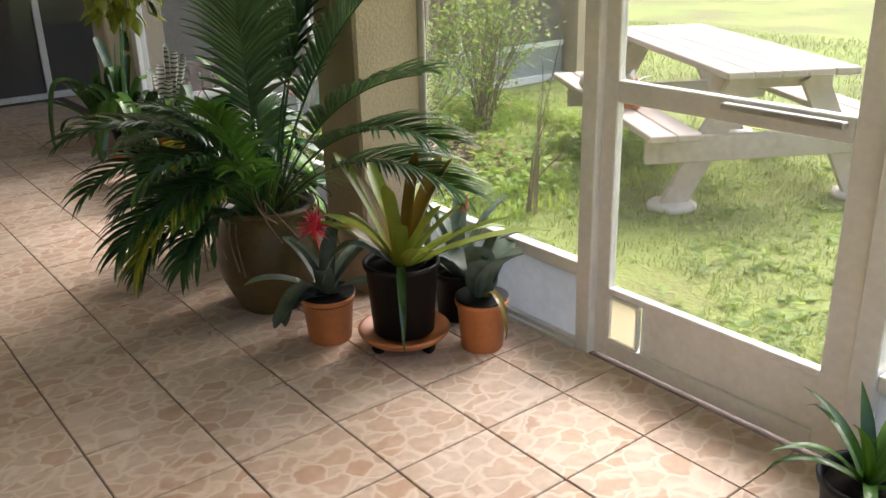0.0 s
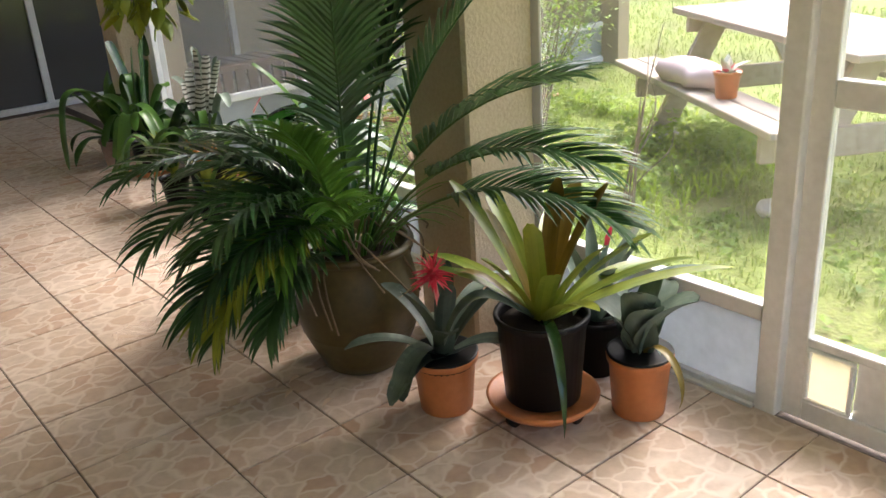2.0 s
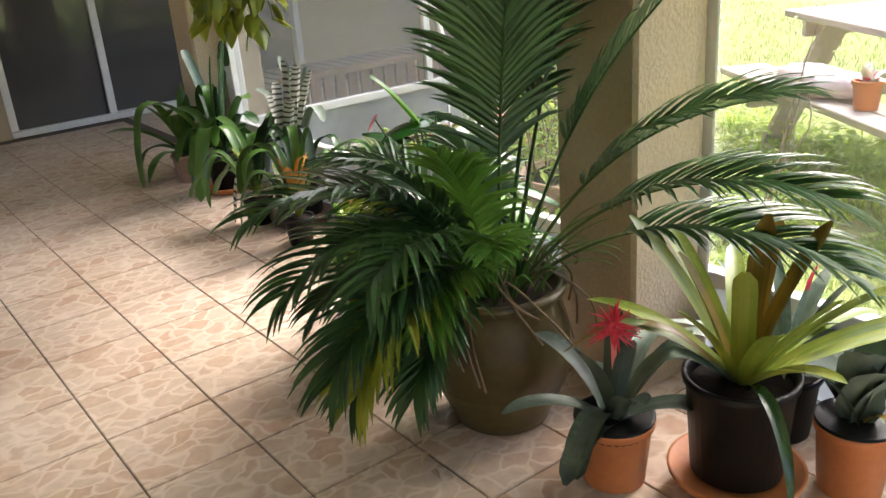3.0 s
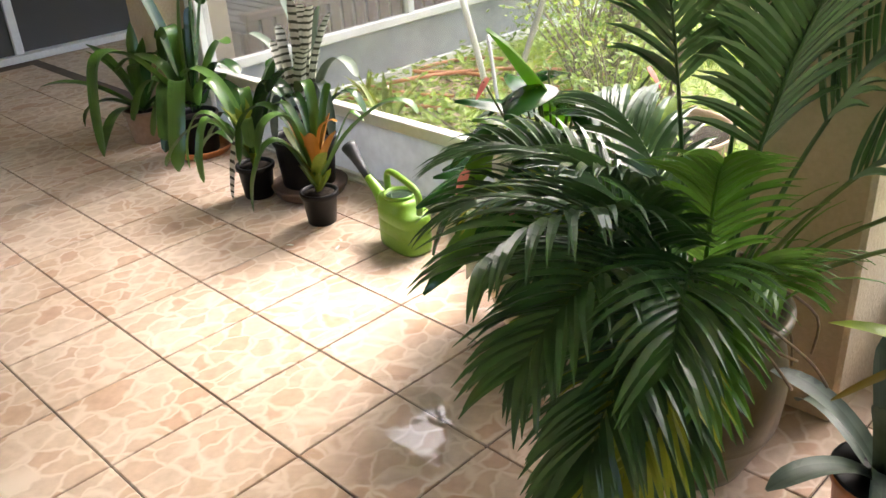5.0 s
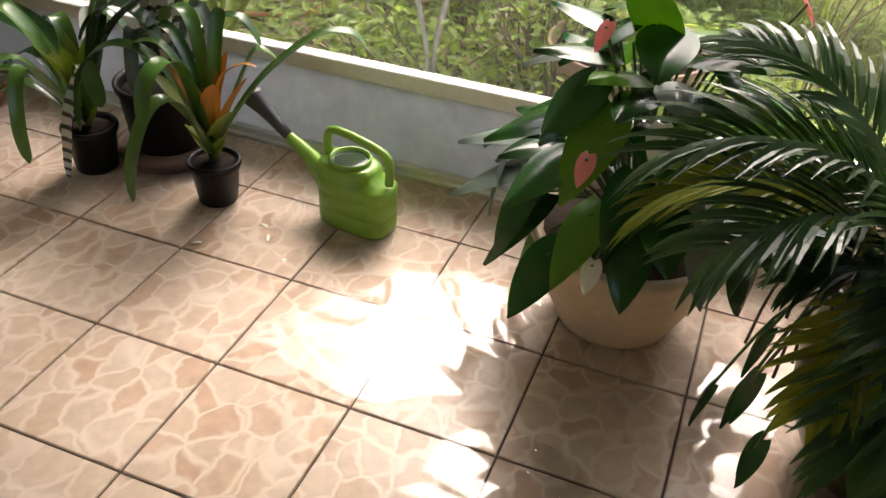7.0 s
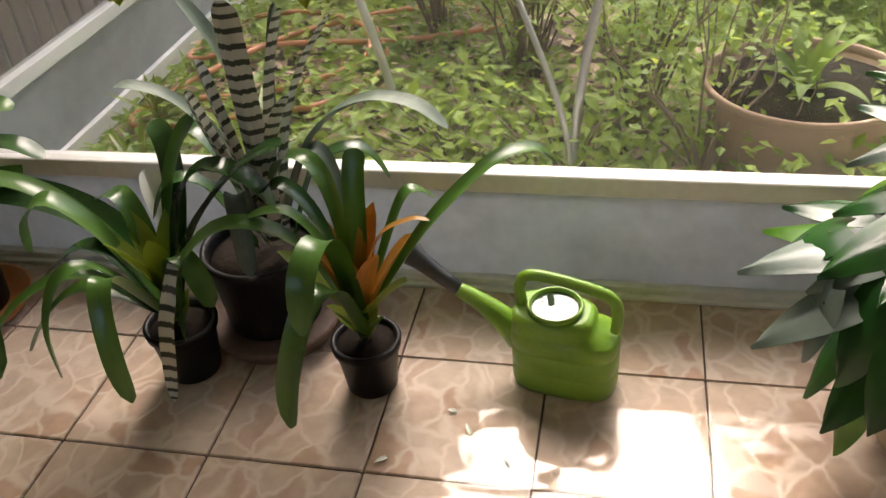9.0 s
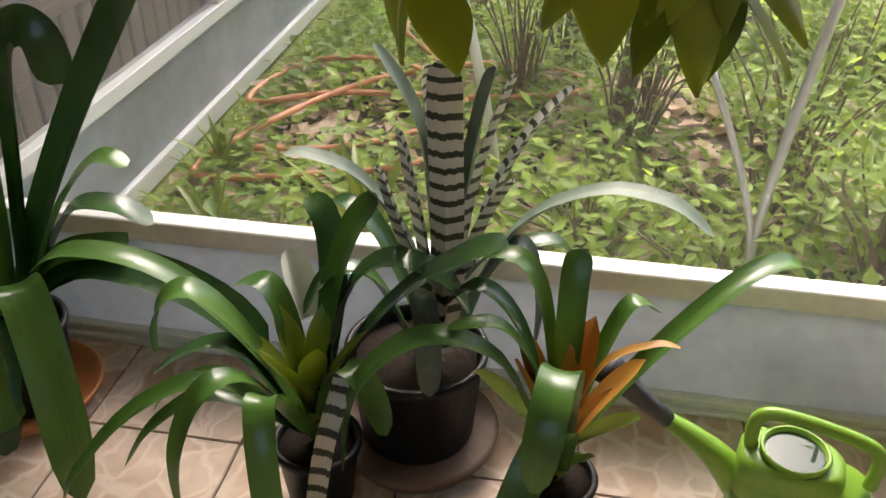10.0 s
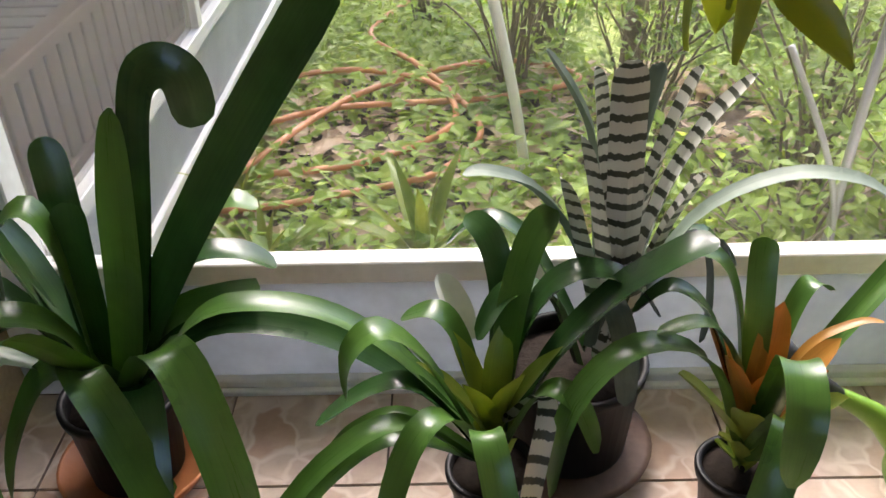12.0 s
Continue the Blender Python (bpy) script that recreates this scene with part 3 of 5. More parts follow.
def screen_bay(name, x0, x1, kick=True, label=""):
    """A bay of the screen wall between two x: track, kick panel, rail, side frames and the screen."""
    bay = thing(name, x0, WY, 0, label or "white aluminium screen bay with a grey kick panel", "window", kind="structure")
    w = x1 - x0
    part("bottom_track", box(0, w, 0.0, 0.055, 0.0, 0.028, 0.003), M["white"], bay)
    part("track_lip", box(0, w, -0.018, -0.0005, 0.0, 0.012, 0.002), M["white"], bay)
    part("kick_panel", box(0.0, w, 0.022, 0.03, 0.0285, RAILZ - 0.0505, 0), M["kick"], bay, "milky translucent kick panel with splashes and painted leaf shadows")
    part("chair_rail", box(0, w, 0.0, 0.05, RAILZ - 0.05, RAILZ, 0.003), M["white"], bay)
    part("screen", box(0.02, w - 0.02, 0.024, 0.0245, RAILZ + 0.0005, 2.199, 0), M["screen"], bay, "fine grey insect screen")
    return bay


screen_bay("window_1", -4.44, -1.39, label="long white screen bay behind the plants")
screen_bay("window_2", -1.112, -0.205, label="white screen bay between column and door")
screen_bay("window_3", 0.875, 2.88, label="white screen bay beside the door")
for nm, x0, x1, y0, y1 in (("post_1", -0.203, -0.135, 0.262, 0.335), ("post_2", 0.80, 0.873, 0.262, 0.335), ("post_3", -1.112, -1.062, 0.2595, 0.2695), ("post_4", -4.54, -4.445, 0.268, 0.345)):
    structure(nm, box(x0, x1, y0, y1, 0.0, 2.199, 0.004), M["white"], "white aluminium screen post")

# the side porch's low wall, seen across the planting bed
side = thing("window_4", -4.44, 0.35, 0, "white screen bay of the side porch with a grey kick panel", "window", kind="structure")
part("bottom_track", box(-0.05, 0.0, 0, 4.2, -0.05, 0.02, 0.003), M["white"], side)
part("kick_panel", box(-0.03, -0.02, 0, 4.2, -0.05, RAILZ - 0.05, 0), M["kick"], side, "milky kick panel with hanging roots")
part("chair_rail", box(-0.055, 0.0, 0, 4.2, RAILZ - 0.0495, RAILZ, 0.003), M["white"], side)
part("screen", box(-0.03, -0.0295, 0, 4.2, RAILZ + 0.001, 2.2, 0), M["screen"], side)
for yy in (1.35, 2.85):
    part("post", box(-0.05, -0.004, yy, yy + 0.05, RAILZ + 0.001, 2.2, 0.003), M["white"], side)

# screen door
door = thing("door_1", -0.13, 0.285, 0, "white aluminium screen door, closed, with a pet flap", "door", kind="structure")
DW = 0.925
part("stile", box(0, 0.06, 0, 0.035, 0.012, 2.1, 0.003), M["white"], door)
part("stile", box(DW - 0.085, DW, 0, 0.035, 0.012, 2.1, 0.003), M["white"], door)
part("bottom_rail", box(0.061, DW - 0.086, 0, 0.035, 0.012, 0.075, 0.003), M["white"], door)
part("kick_plate", box(0.2005, DW - 0.086, 0.012, 0.02, 0.0755, 0.2495, 0), M["white"], door)
part("kick_rail", box(0.061, DW - 0.086, 0, 0.035, 0.25, 0.275, 0.003), M["white"], door)
part("middle_rail", box(0.061, DW - 0.086, 0, 0.035, 0.925, 0.995, 0.003), M["white"], door)
bar = part("push_bar", box(0.46, DW - 0.1, -0.035, -0.004, 0.965, 0.985, 0.004), M["metal"], door, "dull metal push bar")
part("top_rail", box(0.061, DW - 0.086, 0, 0.035, 2.04, 2.1, 0.003), M["white"], door)
part("screen", box(0.055, DW - 0.08, 0.016, 0.0165, 0.276, 2.04, 0), M["screen"], door)
flap = bmesh.new()
for a in ((0.063, 0.20, -0.006, 0.011, 0.078, 0.088), (0.063, 0.20, -0.006, 0.011, 0.238, 0.248), (0.063, 0.075, -0.006, 0.011, 0.0885, 0.2375), (0.188, 0.20, -0.006, 0.011, 0.0885, 0.2375)):
    box(*a, 0.003, flap)
pet = part("pet_flap_frame", flap, M["white"], door)
part("flap", box(0.0755, 0.1875, 0.002, 0.007, 0.0885, 0.2375, 0.002), M["flap"], pet, "translucent yellowed plastic flap")

# sliding glass door in the west wall
slider = thing("door_2", -6.95, -0.55, 0, "dark sliding glass door in a white frame", "sliding door", kind="structure")
part("sill", box(-0.16, 0.02, 0.0, 2.65, 0.0, 0.05, 0.004), M["white"], slider)
part("head", box(-0.16, 0.0, 0.0, 2.65, 2.03, 2.08, 0.004), M["white"], slider)
for y0, y1, xx in ((0.0, 0.06, 0.0), (0.78, 0.84, 0.0), (1.70, 1.76, -0.06), (2.59, 2.65, 0.0)):
    part("stile", box(xx - 0.08, xx, y0, y1, 0.051, 2.029, 0.004), M["white"], slider)
for y0, y1, xx in ((0.06, 0.78, -0.03), (0.84, 1.70, -0.07), (1.76, 2.59, -0.09)):
    part("pane", box(xx - 0.008, xx, y0, y1, 0.051, 2.029, 0), M["glass"], slider)
# black sheet in place of the room's shade, no real wall
structure("room_backing", box(-7.9, -7.75, -0.8, 2.3, -0.25, CEIL, 0), M["black"], "black sheet added behind the sliding door for the unlit room")

# ---- ground and garden outside ----
gv, gf = [], []
span = [-60, -30, -16, -10, -7, -5, -4, -3, -2, -1, 0, 1, 2, 3, 5, 8, 14, 30, 60]
rows_y = [-60, -20, -8, -3.7, 0.362, 0.8, 1.3, 1.8, 2.4, 3.0, 3.6, 4.4, 5.4, 7, 9, 12, 18, 30, 60]
for yy in rows_y:
    for xx in span:
        gv.append((xx, yy, GROUND + (0.03 * noise.noise((xx * 0.7, yy * 0.7, 0)) if 0.5 < yy < 12 else -0.3 if yy < 0 and -8 < xx < 2.9 else 0)))
for j in range(len(rows_y) - 1):
    for i in range(len(span) - 1):
        a = j * len(span) + i
        gf.append((a, a + 1, a + 1 + len(span), a + len(span)))
tagged(piece("ground", mesh_of("ground", gv, gf, M["lawn"], True)), "bright green mown lawn outside the porch", "lawn", kind="structure")
bedv, bedf = [], []
for j in range(13):
    for i in range(21):
        x, y = -4.40 + 2.3 * i / 20, 0.363 + 2.2 * j / 12
        e = min(i, 20 - i, 12 - j, 3) / 3
        bedv.append((x, y, GROUND - 0.04 + 0.065 * e + 0.02 * noise.noise((x * 5, y * 5, 1))))
for j in range(12):
    for i in range(20):
        a = j * 21 + i
        bedf.append((a, a + 1, a + 22, a + 21))
tagged(piece("planting_bed", mesh_of("planting_bed", bedv, bedf, M["soil"], True)), "dark soil planting bed with leaf litter", "soil", kind="structure")

rs = np.random.RandomState(4)


def scatter(name, count, area, size, material, label, category, lean=0.6, flat=False, height=0.0, keep=None, zbase=None, curl=0.3):
    """Many small leaves or blades joined in one mesh."""
    verts, faces = [], []
    x0, x1, y0, y1 = area
    made = 0
    while made < count:
        x, y = rs.uniform(x0, x1), rs.uniform(y0, y1)
        made += 1
        if keep is not None and not keep(x, y):
            continue
        z = (GROUND if zbase is None else zbase) + rs.uniform(0, 1) ** 1.6 * height
        a, s = rs.uniform(0, 2 * math.pi), rs.uniform(size[0], size[1])
        e = rs.uniform(-0.3, 0.6) if flat else rs.uniform(lean, 1.5)
        w = s * (rs.uniform(0.3, 0.55) if flat else 0.055)
        d = np.array([math.cos(a) * math.cos(e), math.sin(a) * math.cos(e), math.sin(e)])
        sd = np.array([-math.sin(a), math.cos(a), rs.uniform(-0.4, 0.4) if flat else 0]) * w
        p = np.array([x, y, z])
        o = len(verts)
        mid = p + d * s * 0.5
        tip = p + d * s + np.array([math.cos(a), math.sin(a), -1.0]) * s * curl
        verts += [p, mid - sd, mid + sd, tip] if flat else [p - sd, p + sd, mid + sd * 0.8, mid - sd * 0.8, tip]
        faces += [(o, o + 1, o + 3, o + 2)] if flat else [(o, o + 1, o + 2, o + 3), (o + 3, o + 2, o + 4)]
    return tagged(piece(name, mesh_of(name, verts, faces, material)), label, category, kind="stuff")


def open_lawn(x, y):
    return not (x < -2.1 and y < 2.2) and noise.noise((x * 1.3, y * 1.3, 3)) > -0.30 and noise.noise((x * 4.5, y * 4.5, 8)) > -0.38


scatter("grass", 42000, (-4.2, 3.2, 0.37, 4.2), (0.03, 0.085), M["grass"], "uneven bright green grass by the porch", "grass", keep=open_lawn)
scatter("far_grass", 22000, (-9.0, 4.0, 4.2, 9.0), (0.05, 0.11), M["grass"], "sunlit green lawn further off", "grass")
scatter("leaf_litter", 1500, (-4.35, -2.15, 0.4, 2.2), (0.03, 0.09), M["deadleaf"], "brown dead leaves on the bed", "leaves", flat=True, height=0.04, zbase=GROUND + 0.03)


def lawn_weeds(x, y):
    return x > -1.4 and noise.noise((x * 2.2, y * 2.2, 5)) > 0.02


scatter("lawn_weeds", 5200, (-1.4, 3.0, 0.38, 3.4), (0.025, 0.065), M["weed"], "flat broad-leaved weeds and clover in the lawn", "weeds", flat=True, height=0.04, keep=lawn_weeds)


def weeds_here(x, y):
    return noise.noise((x * 1.6, y * 1.6, 7)) > -0.25


scatter("weeds", 8200, (-4.3, -1.7, 0.42, 3.2), (0.025, 0.06), M["weed"], "low fresh green weeds and clover", "weeds", flat=True, height=0.16, keep=weeds_here, zbase=GROUND + 0.02)
scatter("bed_grass", 5000, (-4.38, -1.45, 0.6, 3.4), (0.05, 0.16), M["weed"], "loose grass in the planting bed", "grass", keep=weeds_here)


def shrub(x, y, height, spread, seed, count, leafsize=(0.025, 0.05), twigs=26, bare=0.25):
    """A thin-stemmed bush: forked twigs and many small leaves with gaps."""
    rng = random.Random(seed)
    sh = thing("shrub", x, y, GROUND, "loose bush with thin grey stems and small yellow-green leaves", "shrub", "bushes in the bed")
    parts, ends = [], []
    for k in range(twigs):
        a, r = rng.uniform(0, 6.28), spread * rng.uniform(0.2, 1)
        h = height * rng.uniform(0.45, 1)
        b = (rng.uniform(-0.1, 0.1) * spread, rng.uniform(-0.1, 0.1) * spread, 0)
        pts = [b, (b[0] + math.cos(a) * r * 0.3, b[1] + math.sin(a) * r * 0.3, h * 0.45),
               (math.cos(a) * r * 0.8 + rng.uniform(-0.05, 0.05), math.sin(a) * r * 0.8, h * 0.8), (math.cos(a) * r, math.sin(a) * r, h)]
        cp = curve_points(pts, 9)
        parts.append(tube(cp, [0.006 * (1 - 0.75 * i / (len(cp) - 1)) for i in range(len(cp))], 4))
        ends += [q for i, q in enumerate(cp) if i / len(cp) > bare]
    v, f = merge(parts)
    piece("stems", mesh_of("stems", v, f, M["bark"]), sh)
    lv, lf = [], []
    for k in range(count):
        p = rng.choice(ends) + Vector([rng.gauss(0, 0.07) for _ in range(3)])
        s, a, e = rng.uniform(*leafsize), rng.uniform(0, 6.28), rng.uniform(-0.7, 0.6)
        d = Vector((math.cos(a) * math.cos(e), math.sin(a) * math.cos(e), math.sin(e)))
        sd = d.cross(Vector((0, 0, 1))).normalized() * s * 0.3
        o = len(lv)
        lv += [p, p + d * s * 0.5 - sd, p + d * s * 0.5 + sd, p + d * s - Vector((0, 0, s * 0.2))]
        lf += [(o, o + 1, o + 3, o + 2)]
    piece("foliage", mesh_of("foliage", lv, lf, M["weed"]), sh)
    return sh


shrub(-2.95, 1.6, 1.25, 0.55, 11, 1700)
shrub(-2.55, 1.15, 1.0, 0.42, 12, 1300)
shrub(-2.35, 0.78, 0.75, 0.3, 13, 500)
shrub(-3.2, 2.4, 1.5, 0.7, 14, 2000)
shrub(-3.7, 2.9, 1.4, 0.6, 15, 1000)
shrub(-3.35, 2.0, 1.2, 0.45, 16, 700)
shrub(-2.75, 0.72, 0.42, 0.3, 17, 420, (0.03, 0.06))
shrub(-2.1, 0.62, 0.4, 0.3, 18, 300, (0.03, 0.06))
shrub(-3.1, 0.85, 0.35, 0.3, 19, 350, (0.03, 0.06))
shrub(-1.55, 1.35, 1.0, 0.3, 20, 40, (0.02, 0.035), 6)

# orange hose in loose loops on the bed
hose = [(-3.75, 3.2, 0), (-3.95, 2.6, 0.02), (-3.72, 2.1, 0.05), (-3.5, 1.6, 0.03), (-3.62, 1.3, 0.02), (-3.85, 1.15, 0.03), (-4.3, 1.05, 0.03), (-4.2, 1.35, 0.06), (-3.9, 1.85, 0.06), (-3.4, 2.2, 0.03), (-3.1, 2.0, 0.03),
        (-3.45, 1.8, 0.04), (-4.0, 1.72, 0.05), (-4.33, 1.6, 0.04), (-4.25, 2.0, 0.04), (-3.95, 2.05, 0.06), (-3.65, 1.85, 0.07), (-3.6, 1.55, 0.05), (-3.9, 1.3, 0.04), (-4.3, 1.25, 0.03)]
v, f = tube(curve_points([(x, y, z + GROUND + 0.04) for x, y, z in hose], 170), 0.0115, 8)
tagged(piece("garden_hose", mesh_of("garden_hose", v, f, M["hose"], True)), "orange garden hose in loose loops on the bed", "hose")

# stakes and pipes standing in the bed
for pts, r, mt, lab in ((((-3.36, 1.25, GROUND), (-3.44, 1.2, 0.4), (-3.66, 1.1, 1.3)), 0.016, "pvc", "white pipe leaning in the planting bed"),
                        (((-2.72, 0.56, GROUND), (-2.69, 0.62, 0.42), (-2.53, 0.85, 1.2)), 0.012, "metal", "grey stake leaning in the bed"),
                        (((-2.70, 0.56, GROUND), (-2.73, 0.57, 0.3), (-2.86, 0.66, 0.62)), 0.008, "metal", "thin grey stake leaning in the bed"),
                        (((-2.3, 1.0, GROUND), (-2.22, 1.08, 0.6), (-2.15, 1.15, 1.4)), 0.014, "bark", "thin grey sapling trunk in the bed"),
                        (((-3.0, 1.7, GROUND), (-2.95, 1.75, 0.7), (-2.9, 1.8, 1.7)), 0.03, "bark", "grey sapling trunk in the bed")):
    v, f = tube(curve_points(pts, 12), r, 8)
    tagged(piece("garden_stake", mesh_of("garden_stake", v, f, M[mt], True)), lab, "stake", "stakes in the bed")


def pot_mesh(r0, r1, h, wall=0.006, rim=0.012, rimh=0.02, seg=36):
    """A tapered pot with a rolled rim, hollow inside."""
    return lathe([(r0 * 0.96, 0), (r0, 0.004), (r0 + (r1 - r0) * 0.8, h - rimh - 0.004), (r1 + rim * 0.3, h - rimh), (r1 + rim * 0.5, h - 0.004), (r1 + rim * 0.35, h),
                  (r1 - wall, h), (r1 - wall * 1.5, h - 0.02), (r0 * 0.97 + (r1 - r0) * 0.55, h * 0.6)], seg)


def pot(parent, r0, r1, h, material, z=0.0, label="", soil=0.03, name="pot"):
    v, f = pot_mesh(r0, r1, h)
    p = piece(name, mesh_of(name, v, f, material, True), parent, label, pose(0, 0, z))
    sv, sf = lathe([(r1 * 0.9, h - soil - 0.01), (r1 * 0.9, h - soil), (r1 * 0.5, h - soil + 0.008), (0.01, h - soil + 0.01)], 20, wobble=0.05)
    piece("soil", mesh_of("soil", sv, sf, M["compost"], True), parent, at=pose(0, 0, z))
    return p


out_pot = thing("clay_pot", -2.12, 0.80, GROUND, "big old clay pot outside with twigs and soil", "plant pot")
pot(out_pot, 0.17, 0.26, 0.40, M["clay"])
for k in range(7):
    leaf("leaf", M["weed"], out_pot, length=0.22, width=0.05, azim=k * 51, elev=70 - 6 * k, bend=60, start=(0, 0, 0.36), tip=0.6)


def rosette(parent, material, count, lengths, width, z, seed, elev=(80, 15), bend=(20, 90), tip=0.3, fold=0.4, blunt=0.0, spread=0.012, power=1.6, neck=0.8, name="leaf", label="", turn=0):
    """Leaves in a spiral: the inner ones upright, the outer ones arching."""
    rng = random.Random(seed)
    for k in range(count):
        q = k / max(1, count - 1)
        az = turn + k * 137.5 + rng.uniform(-9, 9)
        rr = spread * (0.3 + q)
        leaf(name, material, parent, label, length=lengths[0] + (lengths[1] - lengths[0]) * (1 - abs(2 * q - 1.1) * 0.5) * rng.uniform(0.85, 1.08),
             width=width * rng.uniform(0.85, 1.1), azim=az, elev=elev[0] + (elev[1] - elev[0]) * q + rng.uniform(-5, 5),
             bend=bend[0] + (bend[1] - bend[0]) * q + rng.uniform(-10, 10), fold=fold, tip=tip, blunt=blunt, power=power, neck=neck,
             start=(math.cos(radians(az)) * rr, math.sin(radians(az)) * rr, z), sway=rng.uniform(-12, 12))


def outer_bromeliads():
    for k, (x, y, s) in enumerate(((-3.68, 0.80, 1.25), (-4.1, 0.75, 0.8), (-4.25, 1.15, 0.7), (-3.4, 0.62, 0.55), (-4.2, 0.5, 0.7))):
        b = thing("bromeliad", x, y, GROUND + 0.02, "small garden bromeliad with pale green leaves", "bromeliad", "bromeliads in the bed", rz=k * 40)
        rosette(b, M["lime"], 13, (0.20 * s, 0.30 * s), 0.03 * s + 0.008, 0.02, 60 + k, (82, 12), (15, 70), 0.6)


outer_bromeliads()

# ---- picnic table ----
TX, TY, TA = -1.57, 2.92, radians(-31)
table = thing("picnic_table", TX, TY, GROUND, "weathered wooden picnic table with attached benches on the lawn", "picnic table", rz=-31)
for k in range(5):
    y = -0.37 + k * 0.149
    part("tabletop_board", box(-1.03, 1.06, y, y + 0.14, 0.735, 0.775, 0.006), M["wood"], table)
for sgn in (-1, 1):
    for k in range(2):
        y = sgn * 0.62 + (k - 1) * 0.15
        part("bench_board", box(-1.03, 1.06, y + 0.005, y + 0.145, 0.42, 0.46, 0.006), M["wood"], table)
for x in (-0.80, 0.80):
    part("table_cleat", box(x - 0.02, x + 0.02, -0.36, 0.36, 0.64, 0.734, 0.005), M["wood"], table)
    part("bench_beam", box(x + 0.1005, x + 0.14, -0.74, 0.74, 0.275, 0.419, 0.005), M["wood"], table)
    for sgn in (-1, 1):
        bm = bmesh.new()
        m = Matrix.Translation((x + 0.08, sgn * 0.38, 0.355)) @ Matrix.Rotation(radians(sgn * 27), 4, "X") @ Matrix.Diagonal((0.038, 0.14, 0.80, 1))
        bmesh.ops.create_cube(bm, size=1, matrix=m)
        part("leg", bm, M["wood"], table)
for x in (-0.80, 0.80):
    for sgn in (-1, 1):
        px, py = TX + (x + 0.08) * math.cos(TA) - sgn * 0.55 * math.sin(TA), TY + (x + 0.08) * math.sin(TA) + sgn * 0.55 * math.cos(TA)
        v, f = lathe([(0.13, 0), (0.14, 0.01), (0.135, 0.035), (0.12, 0.04)], 20, wobble=0.15)
        tagged(piece("paver", mesh_of("paver", v, f, M["concrete"], True), at=pose(px, py, GROUND - 0.005)), "round pale concrete paver under the table leg", "paver", "pavers")
BX, BY = Vector((math.cos(TA), math.sin(TA), 0)), Vector((-math.sin(TA), math.cos(TA), 0))
bench_mid = Vector((TX, TY, GROUND + 0.463)) - BY * 0.62
v, f = lathe([(0.02, 0.0), (0.19, 0.01), (0.24, 0.05), (0.22, 0.10), (0.10, 0.13), (0.02, 0.135)], 24, wobble=0.35)
sack = tagged(piece("sack", mesh_of("sack", v, f, M["sack"], True), at=Matrix.Translation(bench_mid - BX * 0.12) @ pose(0, 0, 0, 0, 0, -31) @ Matrix.Diagonal((1.35, 0.62, 1, 1))), "pale printed plastic sack lying on the bench", "sack")
bp = thing("flower_pot", *(bench_mid + BX * 0.32), "orange pot with a white and red bloom on the bench", "plant pot")
pot(bp, 0.055, 0.07, 0.14, M["terracotta"])
rosette(bp, M["whitebud"], 6, (0.08, 0.13), 0.06, 0.12, 5, (85, 30), (10, 60), 0.7, name="petal")
rosette(bp, M["red"], 5, (0.05, 0.08), 0.04, 0.13, 6, (60, 10), (10, 60), 0.7, name="petal")
blue = thing("blue_tub", -8.6, 9.6, GROUND, "blue plastic tub far off on the lawn", "tub")
v, f = pot_mesh(0.35, 0.42, 0.28, 0.012)
piece("tub_body", mesh_of("tub_body", v, f, M["blue"], True), blue)
stump = thing("stepping_stone", 0.25, 1.7, GROUND, "worn grey stone in the grass by the door", "stone")
v, f = lathe([(0.17, 0), (0.2, 0.012), (0.18, 0.028), (0.05, 0.035)], 18, wobble=0.3)
piece("stone", mesh_of("stone", v, f, M["concrete"], True), stump)
for k, (x, y) in enumerate(((-17.5, 20.5), (-14.0, 23.4), (-20.3, 19.0), (-9.5, 25.0))):
    shrub(x, y, 1.8, 1.2, 40 + k, 1500, (0.07, 0.14), 20)

# ---- slatted wooden bench in the side porch ----
lounge = thing("slatted_bench", -4.78, 0.75, 0, "brown slatted wooden bench behind the side screen", "bench")
part("top_rail", box(-0.05, 0.03, 0, 2.4, 0.43, 0.475, 0.006), M["woodbrown"], lounge)
part("bottom_rail", box(-0.02, 0.02, 0, 2.4, 0.03, 0.08, 0.004), M["woodbrown"], lounge)
for k in range(24):
    part("slat", box(-0.012, 0.006, 0.01 + k * 0.1, 0.088 + k * 0.1, 0.0805, 0.4295, 0.004), M["woodbrown"], lounge)
for k in range(22):
    part("seat_slat", box(-1.0, -0.06, 0.02 + k * 0.11, 0.11 + k * 0.11, 0.35, 0.375, 0.005), M["cover"], lounge)
for x in (-0.98, -0.1):
    for y in (0.02, 2.33):
        part("leg", box(x, x + 0.05, y, y + 0.05, 0.0, 0.349, 0.004), M["woodbrown"], lounge)

# ---- urn with the palms ----
URN = (-1.31, -0.385)
urn = thing("urn_planter", *URN, 0, "large olive-brown glazed urn full of palms and orchids", "planter")
v, f = lathe([(0.125, 0), (0.138, 0.010), (0.150, 0.04), (0.178, 0.10), (0.196, 0.145), (0.199, 0.15), (0.199, 0.158), (0.202, 0.163), (0.209, 0.24), (0.205, 0.30), (0.192, 0.36), (0.184, 0.40), (0.19, 0.415),
              (0.203, 0.425), (0.204, 0.44), (0.19, 0.445), (0.178, 0.44), (0.172, 0.41)], 48)
piece("urn_body", mesh_of("urn_body", v, f, M["urn"], True), urn)
sv, sf = lathe([(0.172, 0.395), (0.172, 0.405), (0.1, 0.416), (0.01, 0.42)], 24, wobble=0.06)
